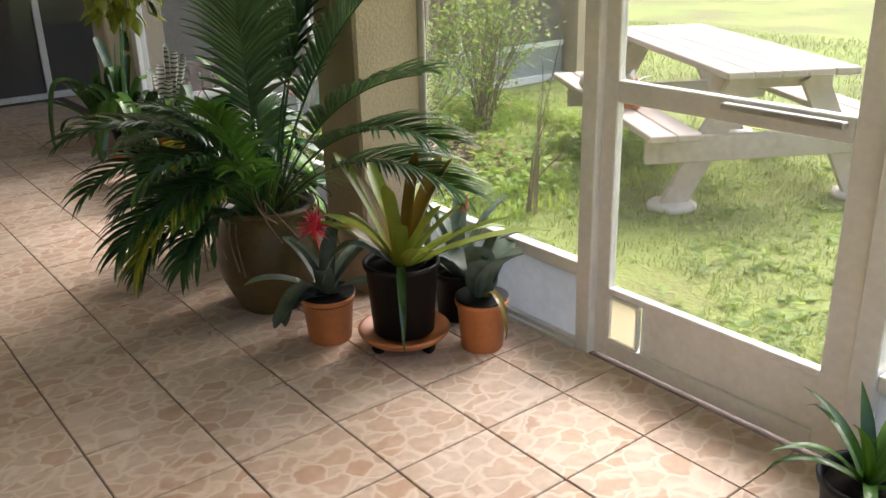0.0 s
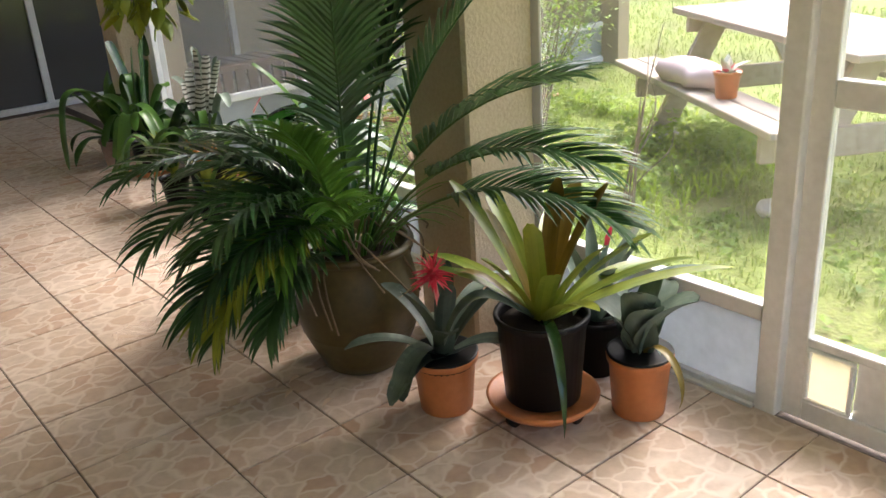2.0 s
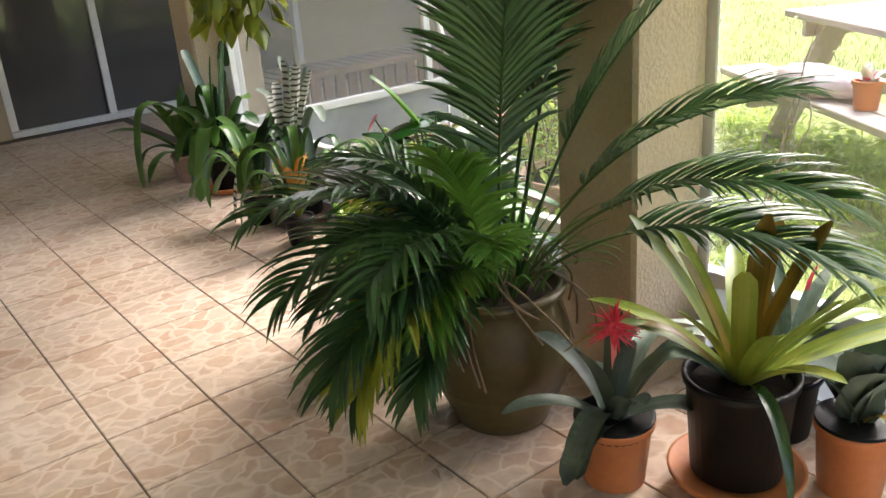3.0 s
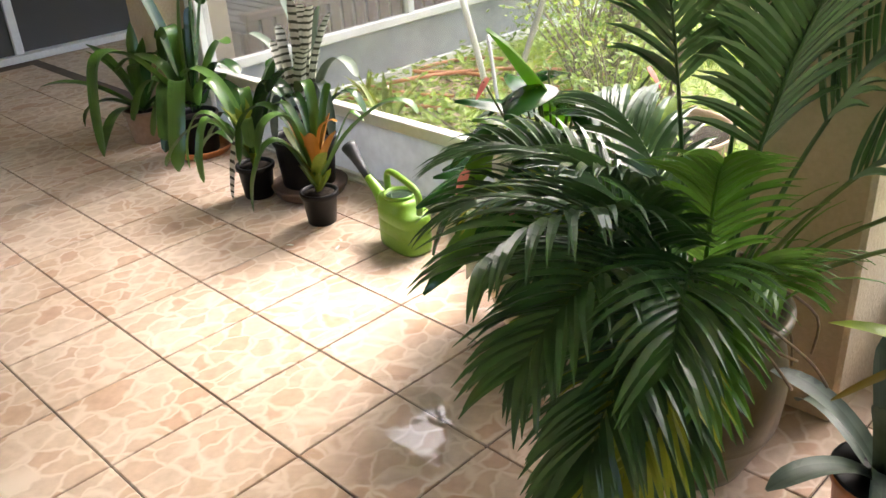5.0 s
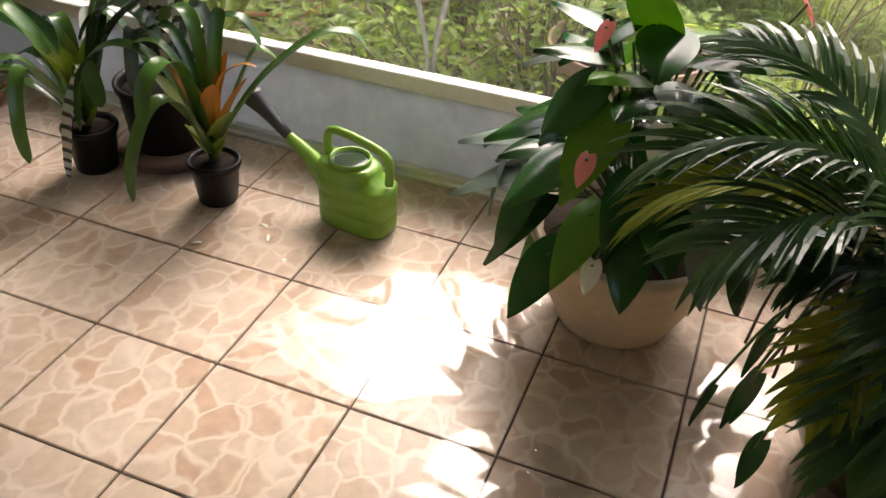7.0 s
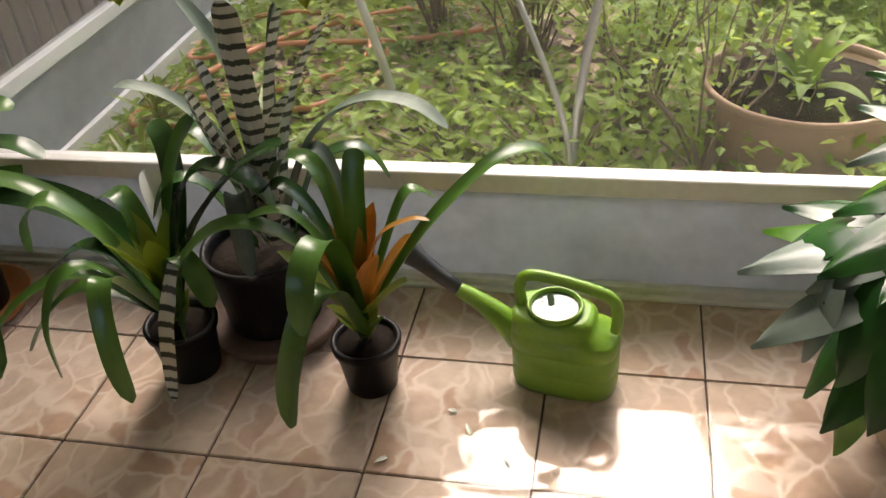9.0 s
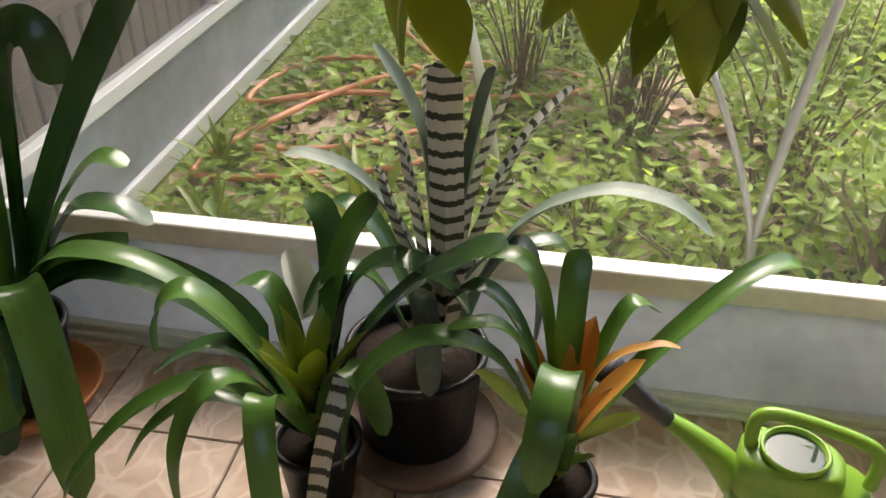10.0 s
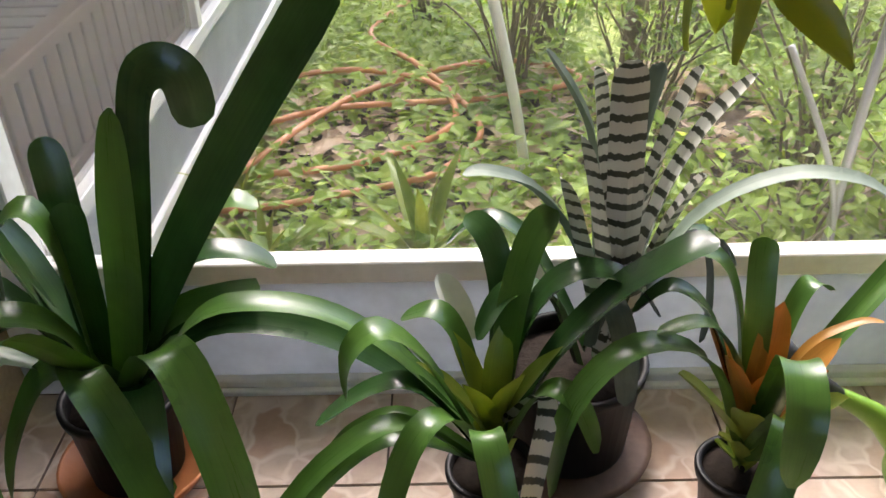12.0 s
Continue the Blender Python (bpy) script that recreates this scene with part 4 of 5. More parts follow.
piece("soil", mesh_of("soil", sv, sf, M["soil"], True), urn)
rng = random.Random(21)
for k in range(26):
    a, r = rng.uniform(0, 6.28), rng.uniform(0.10, 0.20)
    p0 = (math.cos(a) * r * 0.5, math.sin(a) * r * 0.5, 0.41)
    drop = rng.uniform(-0.02, 0.22)
    pts = [p0, (math.cos(a) * r * 0.8, math.sin(a) * r * 0.8, 0.49 + rng.uniform(-0.02, 0.05)), (math.cos(a + 0.3) * (r + 0.08), math.sin(a + 0.3) * (r + 0.08), 0.46 - drop * 0.4), (math.cos(a + 0.5) * (r + 0.11), math.sin(a + 0.5) * (r + 0.11), 0.42 - drop)]
    v, f = tube(curve_points(pts, 12), 0.0035, 5)
    piece("dry_root", mesh_of("dry_root", v, f, M["dry"], True), urn)
# fronds: azimuth, elevation, bend, length, leaflet reach, tone
FRONDS = [
    (-77, 44, 104, 0.8, 0.25, "palm"), (-72, 44, 112, 0.78, 0.24, "palmgold"), (-86, 62, 105, 0.9, 0.25, "palm"), (-100, 52, 100, 0.64, 0.22, "palm"), (-66, 64, 96, 0.84, 0.24, "palm"), (-112, 68, 94, 0.58, 0.19, "palm"),
    (-122, 76, 70, 0.56, 0.17, "palm"), (-82, 26, 92, 0.66, 0.23, "palm"), (-100, 80, 66, 0.72, 0.20, "palm"), (-60, 60, 110, 0.58, 0.2, "palmlight"), (-122, 46, 110, 0.46, 0.18, "palmgold"),
    (-60, 80, 50, 0.7, 0.2, "palmlight"), (-152, 62, 100, 0.36, 0.15, "palm"), (-92, 70, 92, 0.98, 0.25, "palm"), (-74, 54, 110, 0.68, 0.2, "palm"), (-110, 38, 104, 0.5, 0.19, "palm"),
    (-66, 30, 98, 0.56, 0.2, "palm"), (-40, 74, 80, 0.5, 0.18, "palmlight"),
    (168, 68, 112, 0.72, 0.24, "palmlight"), (-172, 64, 118, 0.70, 0.26, "palmgold"), (-160, 74, 104, 0.80, 0.26, "palm"), (152, 72, 95, 0.80, 0.24, "palm"), (178, 54, 110, 0.64, 0.25, "palmlight"), (-140, 70, 104, 0.74, 0.24, "palm"),
    (20, 44, 74, 0.92, 0.29, "palm"), (27, 66, 62, 0.92, 0.28, "palm"), (16, 55, 72, 0.95, 0.28, "palm"), (36, 76, 40, 1.1, 0.26, "palm"), (100, 82, 30, 1.15, 0.25, "palm"), (150, 82, 25, 1.15, 0.24, "palm"), (-30, 82, 30, 1.05, 0.24, "palm"), (60, 84, 25, 1.2, 0.25, "palm"),
]
for k, (az, el, be, ln, rc, mt) in enumerate(FRONDS):
    thin = k >= 24
    if not thin:
        ln, rc = ln * 0.84, rc * 0.92
    pieces = frond(ln, az, el, be, 31 if thin else 23, rc, 0.023 if thin else 0.025, 48 if thin else 62, start=(math.cos(radians(az)) * 0.06, math.sin(radians(az)) * 0.06, 0.41), rng=rng, bare=0.42 if thin else 0.3)
    if k in (0, 1, 2, 18, 19, 24, 25, 26):
        fr = piece("frond", mesh_of("frond", *pieces[0], M["stem"], True), urn)
        for g in pieces[1:]:
            piece("leaflet", mesh_of("leaflet", *g, M[mt]), fr)
    else:
        tagged(piece("frond", mesh_of("frond", *merge(pieces), M[mt]), urn), kind="stuff")
for k in range(34):
    a = rng.uniform(0, 360)
    leaf("grassy_leaf", M["palmlight"], urn, length=rng.uniform(0.25, 0.45), width=0.013, azim=a, elev=rng.uniform(50, 88), bend=rng.uniform(40, 120), tip=0.7,
         start=(math.cos(radians(a)) * rng.uniform(0.02, 0.15), math.sin(radians(a)) * rng.uniform(0.02, 0.13), 0.41), n=8)

# ---- pots by the column ----
red_plant = thing("urn_plant", -0.872, -0.375, 0, "silver-leaved urn plant with a red bloom in an orange pot", "bromeliad")
pot(red_plant, 0.082, 0.10, 0.185, M["terracotta"], soil=0.02)
v, f = lathe([(0.09, 0.15), (0.094, 0.15), (0.106, 0.192), (0.10, 0.192)], 32)
piece("liner", mesh_of("liner", v, f, M["black"], True), red_plant, "black plastic liner rim")
rosette(red_plant, M["silverdark"], 11, (0.24, 0.34), 0.065, 0.17, 31, (78, 25), (20, 95), 0.3, 0.45, 0.25)
leaf("leaf", M["silverdark"], red_plant, length=0.34, width=0.07, azim=-70, elev=50, bend=160, start=(0, 0, 0.17), tip=0.25, blunt=0.2)
v, f = tube([(0, 0, 0.17), (0.01, -0.01, 0.32), (0.04, -0.05, 0.46)], 0.007, 6)
piece("flower_stalk", mesh_of("flower_stalk", v, f, M["pink"], True), red_plant)
rng = random.Random(9)
for k in range(46):
    a, e = rng.uniform(0, 360), rng.uniform(-35, 88)
    leaf("bract", M["red"], red_plant, length=rng.uniform(0.045, 0.085), width=0.014, azim=a, elev=e, bend=20, start=(0.045, -0.055, 0.475 + rng.uniform(-0.02, 0.02)), tip=0.8, n=5)

black_plant = thing("bromeliad", -0.62, -0.205, 0, "lime-green bromeliad with bronze centre in a black pot on castors", "bromeliad")
v, f = lathe([(0.135, 0.052), (0.15, 0.055), (0.168, 0.075), (0.17, 0.085), (0.16, 0.085), (0.145, 0.066), (0.02, 0.064)], 40)
tray = piece("wheeled_tray", mesh_of("wheeled_tray", v, f, M["terracotta"], True), black_plant, "terracotta-coloured plant tray on castors")
for a in (20, 140, 260):
    cx, cy = 0.105 * math.cos(radians(a)), 0.105 * math.sin(radians(a))
    v, f = tube([(cx - 0.011, cy, 0.026), (cx + 0.011, cy, 0.026)], 0.0255, 14)
    piece("castor", mesh_of("castor", v, f, M["black"], True), tray)
    v, f = tube([(cx, cy, 0.03), (cx, cy, 0.056)], 0.012, 8)
    piece("castor_stem", mesh_of("castor_stem", v, f, M["black"], True), tray)
pot(black_plant, 0.112, 0.135, 0.275, M["black"], z=0.075, soil=0.03)
LEAVES = [(-165, 62, 22, 0.44, "lime"), (165, 58, 30, 0.40, "lime"), (100, 82, 10, 0.38, "bronze"), (60, 72, 18, 0.40, "bronze"), (-150, 72, 14, 0.33, "bronze"), (-60, 80, 12, 0.32, "lime"),
          (20, 56, 26, 0.40, "lime"), (35, 40, 30, 0.42, "lime"), (48, 26, 28, 0.50, "lime"), (-20, 44, 40, 0.34, "lime"), (130, 46, 44, 0.4, "lime"), (-172, 30, 46, 0.42, "lime"),
          (75, 30, 50, 0.4, "lime"), (5, 62, 20, 0.32, "lime"), (-110, 66, 30, 0.26, "lime"), (-35, 62, 24, 0.26, "lime"), (-140, 44, 50, 0.34, "lime"), (110, 60, 20, 0.40, "bronze")]
for az, el, be, ln, mt in LEAVES:
    leaf("leaf", M[mt], black_plant, length=ln * 1.1, width=0.056, azim=az, elev=el, bend=be, start=(math.cos(radians(az)) * 0.015, math.sin(radians(az)) * 0.015, 0.315), tip=0.14 if el > 50 else 0.5, blunt=0.5 if el > 50 else 0.1, fold=0.45)
strap(black_plant, "bronze", 0.034, (-0.02, -0.02, 0.33), (-0.13, -0.10, 0.45), (-0.25, -0.17, 0.45), (-0.36, -0.24, 0.36), tip=0.5, label="yellowed arching leaf")
strap(black_plant, "silver", 0.06, (-0.01, -0.03, 0.34), (-0.08, -0.14, 0.42), (-0.13, -0.20, 0.38), (-0.16, -0.24, 0.27), label="pale green arching leaf")
leaf("leaf", M["strapdark"], black_plant, "hanging dark leaf", length=0.44, width=0.034, azim=-35, elev=45, bend=150, start=(0.04, -0.03, 0.33), tip=0.7, power=0.7)

pot_r = thing("bromeliad", -0.44, 0.02, 0, "broad silver-green bromeliad in an orange plastic pot", "bromeliad")
pot(pot_r, 0.078, 0.094, 0.195, M["terracotta"], soil=0.02)
v, f = lathe([(0.09, 0.18), (0.093, 0.18), (0.099, 0.203), (0.094, 0.203)], 32)
piece("liner", mesh_of("liner", v, f, M["black"], True), pot_r, "black plastic liner rim")
for az, el, be, ln in ((-160, 72, 75, 0.26), (-60, 84, 22, 0.25), (20, 76, 62, 0.29), (100, 70, 60, 0.27), (165, 64, 95, 0.27), (-105, 86, 14, 0.22), (-25, 80, 28, 0.21), (60, 84, 20, 0.27)):
    leaf("leaf", M["silver"], pot_r, length=ln, width=0.115, azim=az, elev=el, bend=be, start=(0, 0, 0.17), tip=0.22, blunt=0.6, fold=0.65, neck=0.38)
leaf("leaf", M["bronze"], pot_r, "yellowed hanging leaf", length=0.30, width=0.028, azim=-15, elev=70, bend=190, start=(0.02, 0, 0.19), tip=0.6, power=0.8)
back_plant = thing("bromeliad", -0.70, 0.12, 0, "silver bromeliad with red tips in a black pot", "bromeliad")
pot(back_plant, 0.08, 0.10, 0.2, M["black"])
rosette(back_plant, M["silver"], 14, (0.3, 0.42), 0.05, 0.17, 77, (80, 30), (15, 70), 0.4, 0.4)
leaf("bract", M["red"], back_plant, length=0.08, width=0.03, azim=0, elev=80, bend=10, start=(0.05, 0, 0.45), tip=0.7)
door_plant = thing("bromeliad", 1.0, 0.02, 0, "small strap-leaved plant in a dark pot by the door", "bromeliad")
pot(door_plant, 0.09, 0.115, 0.2, M["black"])
rosette(door_plant, M["strap"], 14, (0.2, 0.3), 0.035, 0.18, 91, (80, 25), (20, 120), 0.5)

# ---- anthurium in the cream bowl ----
anth = thing("anthurium", -1.92, -0.12, 0, "flamingo flower, glossy leaves and pink blooms, in a cream bowl", "anthurium")
v, f = lathe([(0.13, 0), (0.145, 0.01), (0.185, 0.10), (0.215, 0.20), (0.222, 0.235), (0.235, 0.25), (0.235, 0.27), (0.21, 0.27), (0.20, 0.24)], 40)
piece("bowl", mesh_of("bowl", v, f, M["cream"], True), anth, "cream ceramic bowl")
sv, sf = lathe([(0.205, 0.235), (0.205, 0.245), (0.01, 0.255)], 20)
piece("soil", mesh_of("soil", sv, sf, M["soil"], True), anth)
rng = random.Random(33)


def heart_leaf(parent, mat_name, azim, reach, height, size, tilt, name="leaf", petiole=True, base=(0, 0, 0.25), width=None):
    a = radians(azim)
    tip = Vector((math.cos(a) * reach, math.sin(a) * reach, height))
    b = Vector(base)
    parts = [placed(heart(size, width or size * 0.62), Matrix.Translation(tip) @ Matrix.Rotation(a, 4, "Z") @ Matrix.Rotation(radians(tilt), 4, "Y"))]
    ob = piece(name, mesh_of(name, *merge(parts), M[mat_name], True), parent)
    if petiole:
        mid = (b + tip) / 2 + Vector((0, 0, 0.06))
        v, f = tube(curve_points([b, mid, tip], 8), 0.0035, 5)
        piece("petiole", mesh_of("petiole", v, f, M["stem"], True), parent)
    return ob


# every seventh leaf gets the pale colour that stands for reflected sky
for k in range(64):
    q = k / 63
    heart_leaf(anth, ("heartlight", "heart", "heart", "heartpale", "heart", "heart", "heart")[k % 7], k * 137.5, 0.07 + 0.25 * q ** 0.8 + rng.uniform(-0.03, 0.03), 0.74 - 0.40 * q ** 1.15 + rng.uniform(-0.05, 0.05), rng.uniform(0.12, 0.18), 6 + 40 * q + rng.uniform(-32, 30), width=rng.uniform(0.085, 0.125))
# painted-sheen leaves reaching over the can, a tall young one, and low hanging ones
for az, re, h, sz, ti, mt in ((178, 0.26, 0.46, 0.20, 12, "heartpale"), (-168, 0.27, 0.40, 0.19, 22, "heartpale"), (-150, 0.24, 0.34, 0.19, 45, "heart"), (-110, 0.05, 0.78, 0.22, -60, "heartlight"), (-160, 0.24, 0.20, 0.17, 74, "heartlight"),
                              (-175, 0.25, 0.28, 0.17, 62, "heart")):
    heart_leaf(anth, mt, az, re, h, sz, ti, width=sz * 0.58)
for az, re, h, mt, sz in ((-105, 0.22, 0.58, "pink", 0.055), (-62, 0.24, 0.60, "pink", 0.055), (-80, 0.2, 0.66, "whitebud", 0.075), (-75, 0.18, 0.52, "pink", 0.05), (-120, 0.12, 0.80, "pink", 0.05), (20, 0.18, 0.82, "pink", 0.05), (-95, 0.24, 0.36, "whitebud", 0.06)):
    heart_leaf(anth, mt, az, re + 0.08, h, sz, 50, "spathe", width=sz * 0.72)

# vine leaves creeping from the urn towards the bowl
for az, re, h in ((-160, 0.32, 0.2), (-172, 0.36, 0.12), (-150, 0.34, 0.28), (-140, 0.33, 0.16), (-165, 0.30, 0.32)):
    heart_leaf(urn, "heart", az, re, h, 0.11, 70, "vine_leaf", True, (math.cos(radians(az)) * 0.2, math.sin(radians(az)) * 0.17, 0.44), 0.05)

# ---- watering can ----
can = thing("watering_can", -2.68, -0.03, 0, "lime-green plastic watering can with a dark spout", "watering can", rz=-9.5)


def oval_loft(sections, seg=40, power=3.2):
    verts, faces = [], []
    for cx, cy, hx, hy, z in sections:
        for s in range(seg):
            a = 2 * math.pi * s / seg
            c, d = math.cos(a), math.sin(a)
            verts.append((cx + hx * math.copysign(abs(c) ** (2 / power), c), cy + hy * math.copysign(abs(d) ** (2 / power), d), z))
    for k in range(len(sections) - 1):
        for s in range(seg):
            t = (s + 1) % seg
            faces.append((k * seg + s, k * seg + t, (k + 1) * seg + t, (k + 1) * seg + s))
    faces.append(tuple(range(seg))[::-1])
    faces.append(tuple((len(sections) - 1) * seg + s for s in range(seg)))
    return verts, faces


v, f = oval_loft([(0, 0, 0.100, 0.055, 0), (0, 0, 0.110, 0.065, 0.006), (0, 0, 0.113, 0.068, 0.02), (0, 0, 0.113, 0.068, 0.06), (0, 0, 0.1115, 0.0665, 0.063), (0, 0, 0.113, 0.068, 0.066), (0, 0, 0.114, 0.068, 0.11), (0, 0, 0.1125, 0.0665, 0.113),
                  (0, 0, 0.114, 0.068, 0.116), (0, 0, 0.114, 0.068, 0.145), (-0.002, 0, 0.110, 0.064, 0.152), (-0.022, 0, 0.090, 0.062, 0.156), (-0.024, 0, 0.088, 0.061, 0.185), (-0.026, 0, 0.080, 0.055, 0.196), (-0.026, 0, 0.074, 0.05, 0.198)])
piece("can_body", mesh_of("can_body", v, f, M["can"], True), can)
v, f = lathe([(0.056, 0.196), (0.06, 0.206), (0.056, 0.211), (0.052, 0.208), (0.051, 0.199)], 32)
piece("filler_rim", mesh_of("filler_rim", v, f, M["can"], True), can, at=pose(-0.022, 0, 0))
v, f = lathe([(0.052, 0.1985), (0.052, 0.2), (0.047, 0.2003), (0.002, 0.2003)], 32)
piece("water_surface", mesh_of("water_surface", v, f, M["canwater"], True), can, "still water in the filler opening", pose(-0.022, 0, 0))
v, f = tube(curve_points([(-0.092, 0, 0.185), (-0.098, 0, 0.24), (-0.082, 0, 0.272), (-0.03, 0, 0.276), (0.06, 0, 0.262), (0.098, 0, 0.245), (0.108, 0, 0.21), (0.106, 0, 0.165)], 42), 0.0125, 12)
piece("handle", mesh_of("handle", v, f, M["can"], True), can)
v, f = tube(curve_points([(-0.10, 0, 0.10), (-0.14, 0, 0.145), (-0.185, 0, 0.178), (-0.24, 0, 0.207)], 14), [0.034 - 0.0016 * k for k in range(13)] + [0.0135] * 6, 14)
piece("spout_base", mesh_of("spout_base", v, f, M["can"], True), can)
v, f = tube([(-0.236, 0, 0.205), (-0.275, 0, 0.232), (-0.32, 0, 0.266), (-0.352, 0, 0.29), (-0.362, 0, 0.297)], [0.0155, 0.017, 0.022, 0.031, 0.033], 16)
piece("spout", mesh_of("spout", v, f, M["spout"], True), can, "dark grey spout with a wide rose")

# ---- row of bromeliads under the screen ----
small = thing("bromeliad", -3.105, -0.09, 0, "small bromeliad with an orange centre in a black pot", "bromeliad")
pot(small, 0.056, 0.072, 0.135, M["black"], soil=0.012)
strap(small, "strap", 0.052, (-0.02, 0, 0.19), (-0.10, -0.03, 0.40), (-0.22, -0.06, 0.46), (-0.32, -0.10, 0.38), (-0.35, -0.12, 0.20))
strap(small, "strap", 0.058, (0, -0.02, 0.20), (0, -0.08, 0.42), (-0.01, -0.13, 0.48), (-0.02, -0.20, 0.45), (-0.03, -0.23, 0.34), blunt=0.3)
strap(small, "strap", 0.058, (0, -0.02, 0.17), (0.0, -0.12, 0.36), (-0.03, -0.19, 0.37), (-0.07, -0.24, 0.24), (-0.09, -0.25, 0.11), blunt=0.2)
strap(small, "strap", 0.046, (0.02, 0.02, 0.20), (0.14, 0.06, 0.38), (0.27, 0.13, 0.50), (0.35, 0.18, 0.51), (0.39, 0.20, 0.47), fold=0.5)
strap(small, "strap", 0.044, (-0.01, 0.02, 0.22), (-0.04, 0.05, 0.44), (-0.08, 0.07, 0.53), (-0.14, 0.08, 0.53), (-0.18, 0.09, 0.47))
strap(small, "strap", 0.048, (0, 0.02, 0.22), (0, 0.06, 0.40), (0.0, 0.09, 0.50), (0.005, 0.11, 0.54), blunt=0.3)
strap(small, "strapdark", 0.040, (-0.01, 0.01, 0.22), (-0.08, 0.04, 0.42), (-0.15, 0.05, 0.49), (-0.21, 0.05, 0.44))
strap(small, "strap", 0.034, (0, 0.01, 0.21), (-0.05, -0.01, 0.38), (-0.11, -0.02, 0.47), (-0.19, -0.03, 0.46))
strap(small, "strap", 0.036, (0.01, 0.03, 0.2), (0.06, 0.09, 0.36), (0.10, 0.12, 0.44), (0.15, 0.14, 0.41))
for az, el, ln, mt in ((-150, 76, 0.24, "orange"), (-40, 74, 0.22, "orange"), (60, 80, 0.25, "orange"), (-95, 82, 0.21, "orange"), (10, 66, 0.23, "orange"), (150, 74, 0.23, "orange"), (-170, 58, 0.22, "lime"), (-20, 54, 0.18, "lime"), (-120, 62, 0.2, "lime")):
    leaf("leaf", M[mt], small, length=ln, width=0.056, azim=az, elev=el, bend=14, start=(math.cos(radians(az)) * 0.014, math.sin(radians(az)) * 0.014, 0.2), tip=0.42, blunt=0.05, fold=0.5, neck=0.9)
strap(small, "orange", 0.020, (0.01, 0, 0.26), (0.06, 0.0, 0.40), (0.13, 0.0, 0.45), (0.17, 0.0, 0.45), tip=0.6)
rng = random.Random(3)
for k in range(16):
    leaf("old_leaf_base", M["lime"], small, length=rng.uniform(0.08, 0.12), width=0.034, azim=k * 47, elev=52 + rng.uniform(-14, 24), bend=-10, start=(0, 0, 0.12 + 0.005 * k), tip=0.3, n=5)

second = thing("bromeliad", -3.54, -0.09, 0, "green strap-leaved bromeliad with a white bud in a black pot", "bromeliad")
pot(second, 0.062, 0.078, 0.145, M["black"], soil=0.015)
strap(second, "strap", 0.060, (-0.02, -0.01, 0.2), (-0.10, -0.03, 0.40), (-0.17, -0.05, 0.49), (-0.22, -0.07, 0.46), (-0.23, -0.08, 0.38))
strap(second, "strap", 0.058, (0.01, 0.02, 0.2), (0.03, 0.05, 0.42), (0.06, 0.09, 0.54), (0.10, 0.12, 0.60), blunt=0.3)
strap(second, "strapdark", 0.068, (0.02, 0, 0.2), (0.09, 0, 0.38), (0.18, 0.01, 0.50), (0.28, 0.01, 0.58), (0.33, 0.01, 0.60))
strap(second, "strapdark", 0.060, (0.01, 0.02, 0.22), (0.06, 0.04, 0.44), (0.13, 0.05, 0.52), (0.22, 0.05, 0.50), (0.27, 0.05, 0.43))
strap(second, "strap", 0.048, (-0.01, -0.02, 0.18), (-0.07, -0.10, 0.36), (-0.12, -0.16, 0.38), (-0.16, -0.20, 0.28), (-0.17, -0.21, 0.15))
strap(second, "strap", 0.046, (-0.03, -0.02, 0.18), (-0.15, -0.06, 0.31), (-0.27, -0.12, 0.28), (-0.37, -0.18, 0.17), (-0.40, -0.20, 0.10))
strap(second, "strap", 0.050, (0, -0.03, 0.18), (-0.02, -0.14, 0.37), (-0.01, -0.20, 0.37), (0.01, -0.25, 0.26), (0.02, -0.26, 0.15))
strap(second, "strapdark", 0.046, (-0.02, 0, 0.18), (-0.12, 0.0, 0.33), (-0.20, 0.0, 0.33), (-0.30, 0.0, 0.25))
strap(second, "strap", 0.052, (-0.01, 0.01, 0.22), (-0.05, 0.04, 0.38), (-0.09, 0.06, 0.44), (-0.15, 0.07, 0.42))
strap(second, "strap", 0.030, (-0.02, 0, 0.17), (-0.14, -0.02, 0.29), (-0.23, -0.03, 0.27), (-0.29, -0.04, 0.20))
strap(second, "strap", 0.054, (-0.02, 0.02, 0.2), (-0.16, 0.03, 0.38), (-0.28, 0.03, 0.47), (-0.42, 0.02, 0.49), (-0.50, 0.01, 0.44))
strap(second, "strapdark", 0.050, (0.0, 0.03, 0.22), (0.02, 0.10, 0.42), (0.0, 0.15, 0.52), (-0.04, 0.18, 0.55))
strap(second, "strap", 0.050, (0.02, -0.01, 0.2), (0.07, -0.05, 0.36), (0.12, -0.08, 0.37), (0.16, -0.10, 0.28))
strap(second, "strap", 0.048, (-0.02, -0.01, 0.17), (-0.16, -0.04, 0.26), (-0.27, -0.07, 0.20), (-0.34, -0.09, 0.10))
strap(second, "banded", 0.034, (0.02, -0.01, 0.26), (0.08, -0.06, 0.36), (0.06, -0.12, 0.26), (0.04, -0.14, 0.13), (0.03, -0.15, 0.04), label="grey-scaled hanging leaf", tip=0.4)
for az, el in ((-120, 72), (-60, 76), (0, 70), (70, 80), (150, 76), (-170, 66)):
    leaf("leaf", M["lime"], second, length=0.24, width=0.05, azim=az, elev=el, bend=20, start=(0, 0, 0.2), tip=0.35, fold=0.5)
for k in range(10):
    leaf("old_leaf_base", M["lime"], second, length=0.09, width=0.036, azim=k * 47, elev=60, bend=-10, start=(0, 0, 0.13 + 0.006 * k), tip=0.3, n=5)
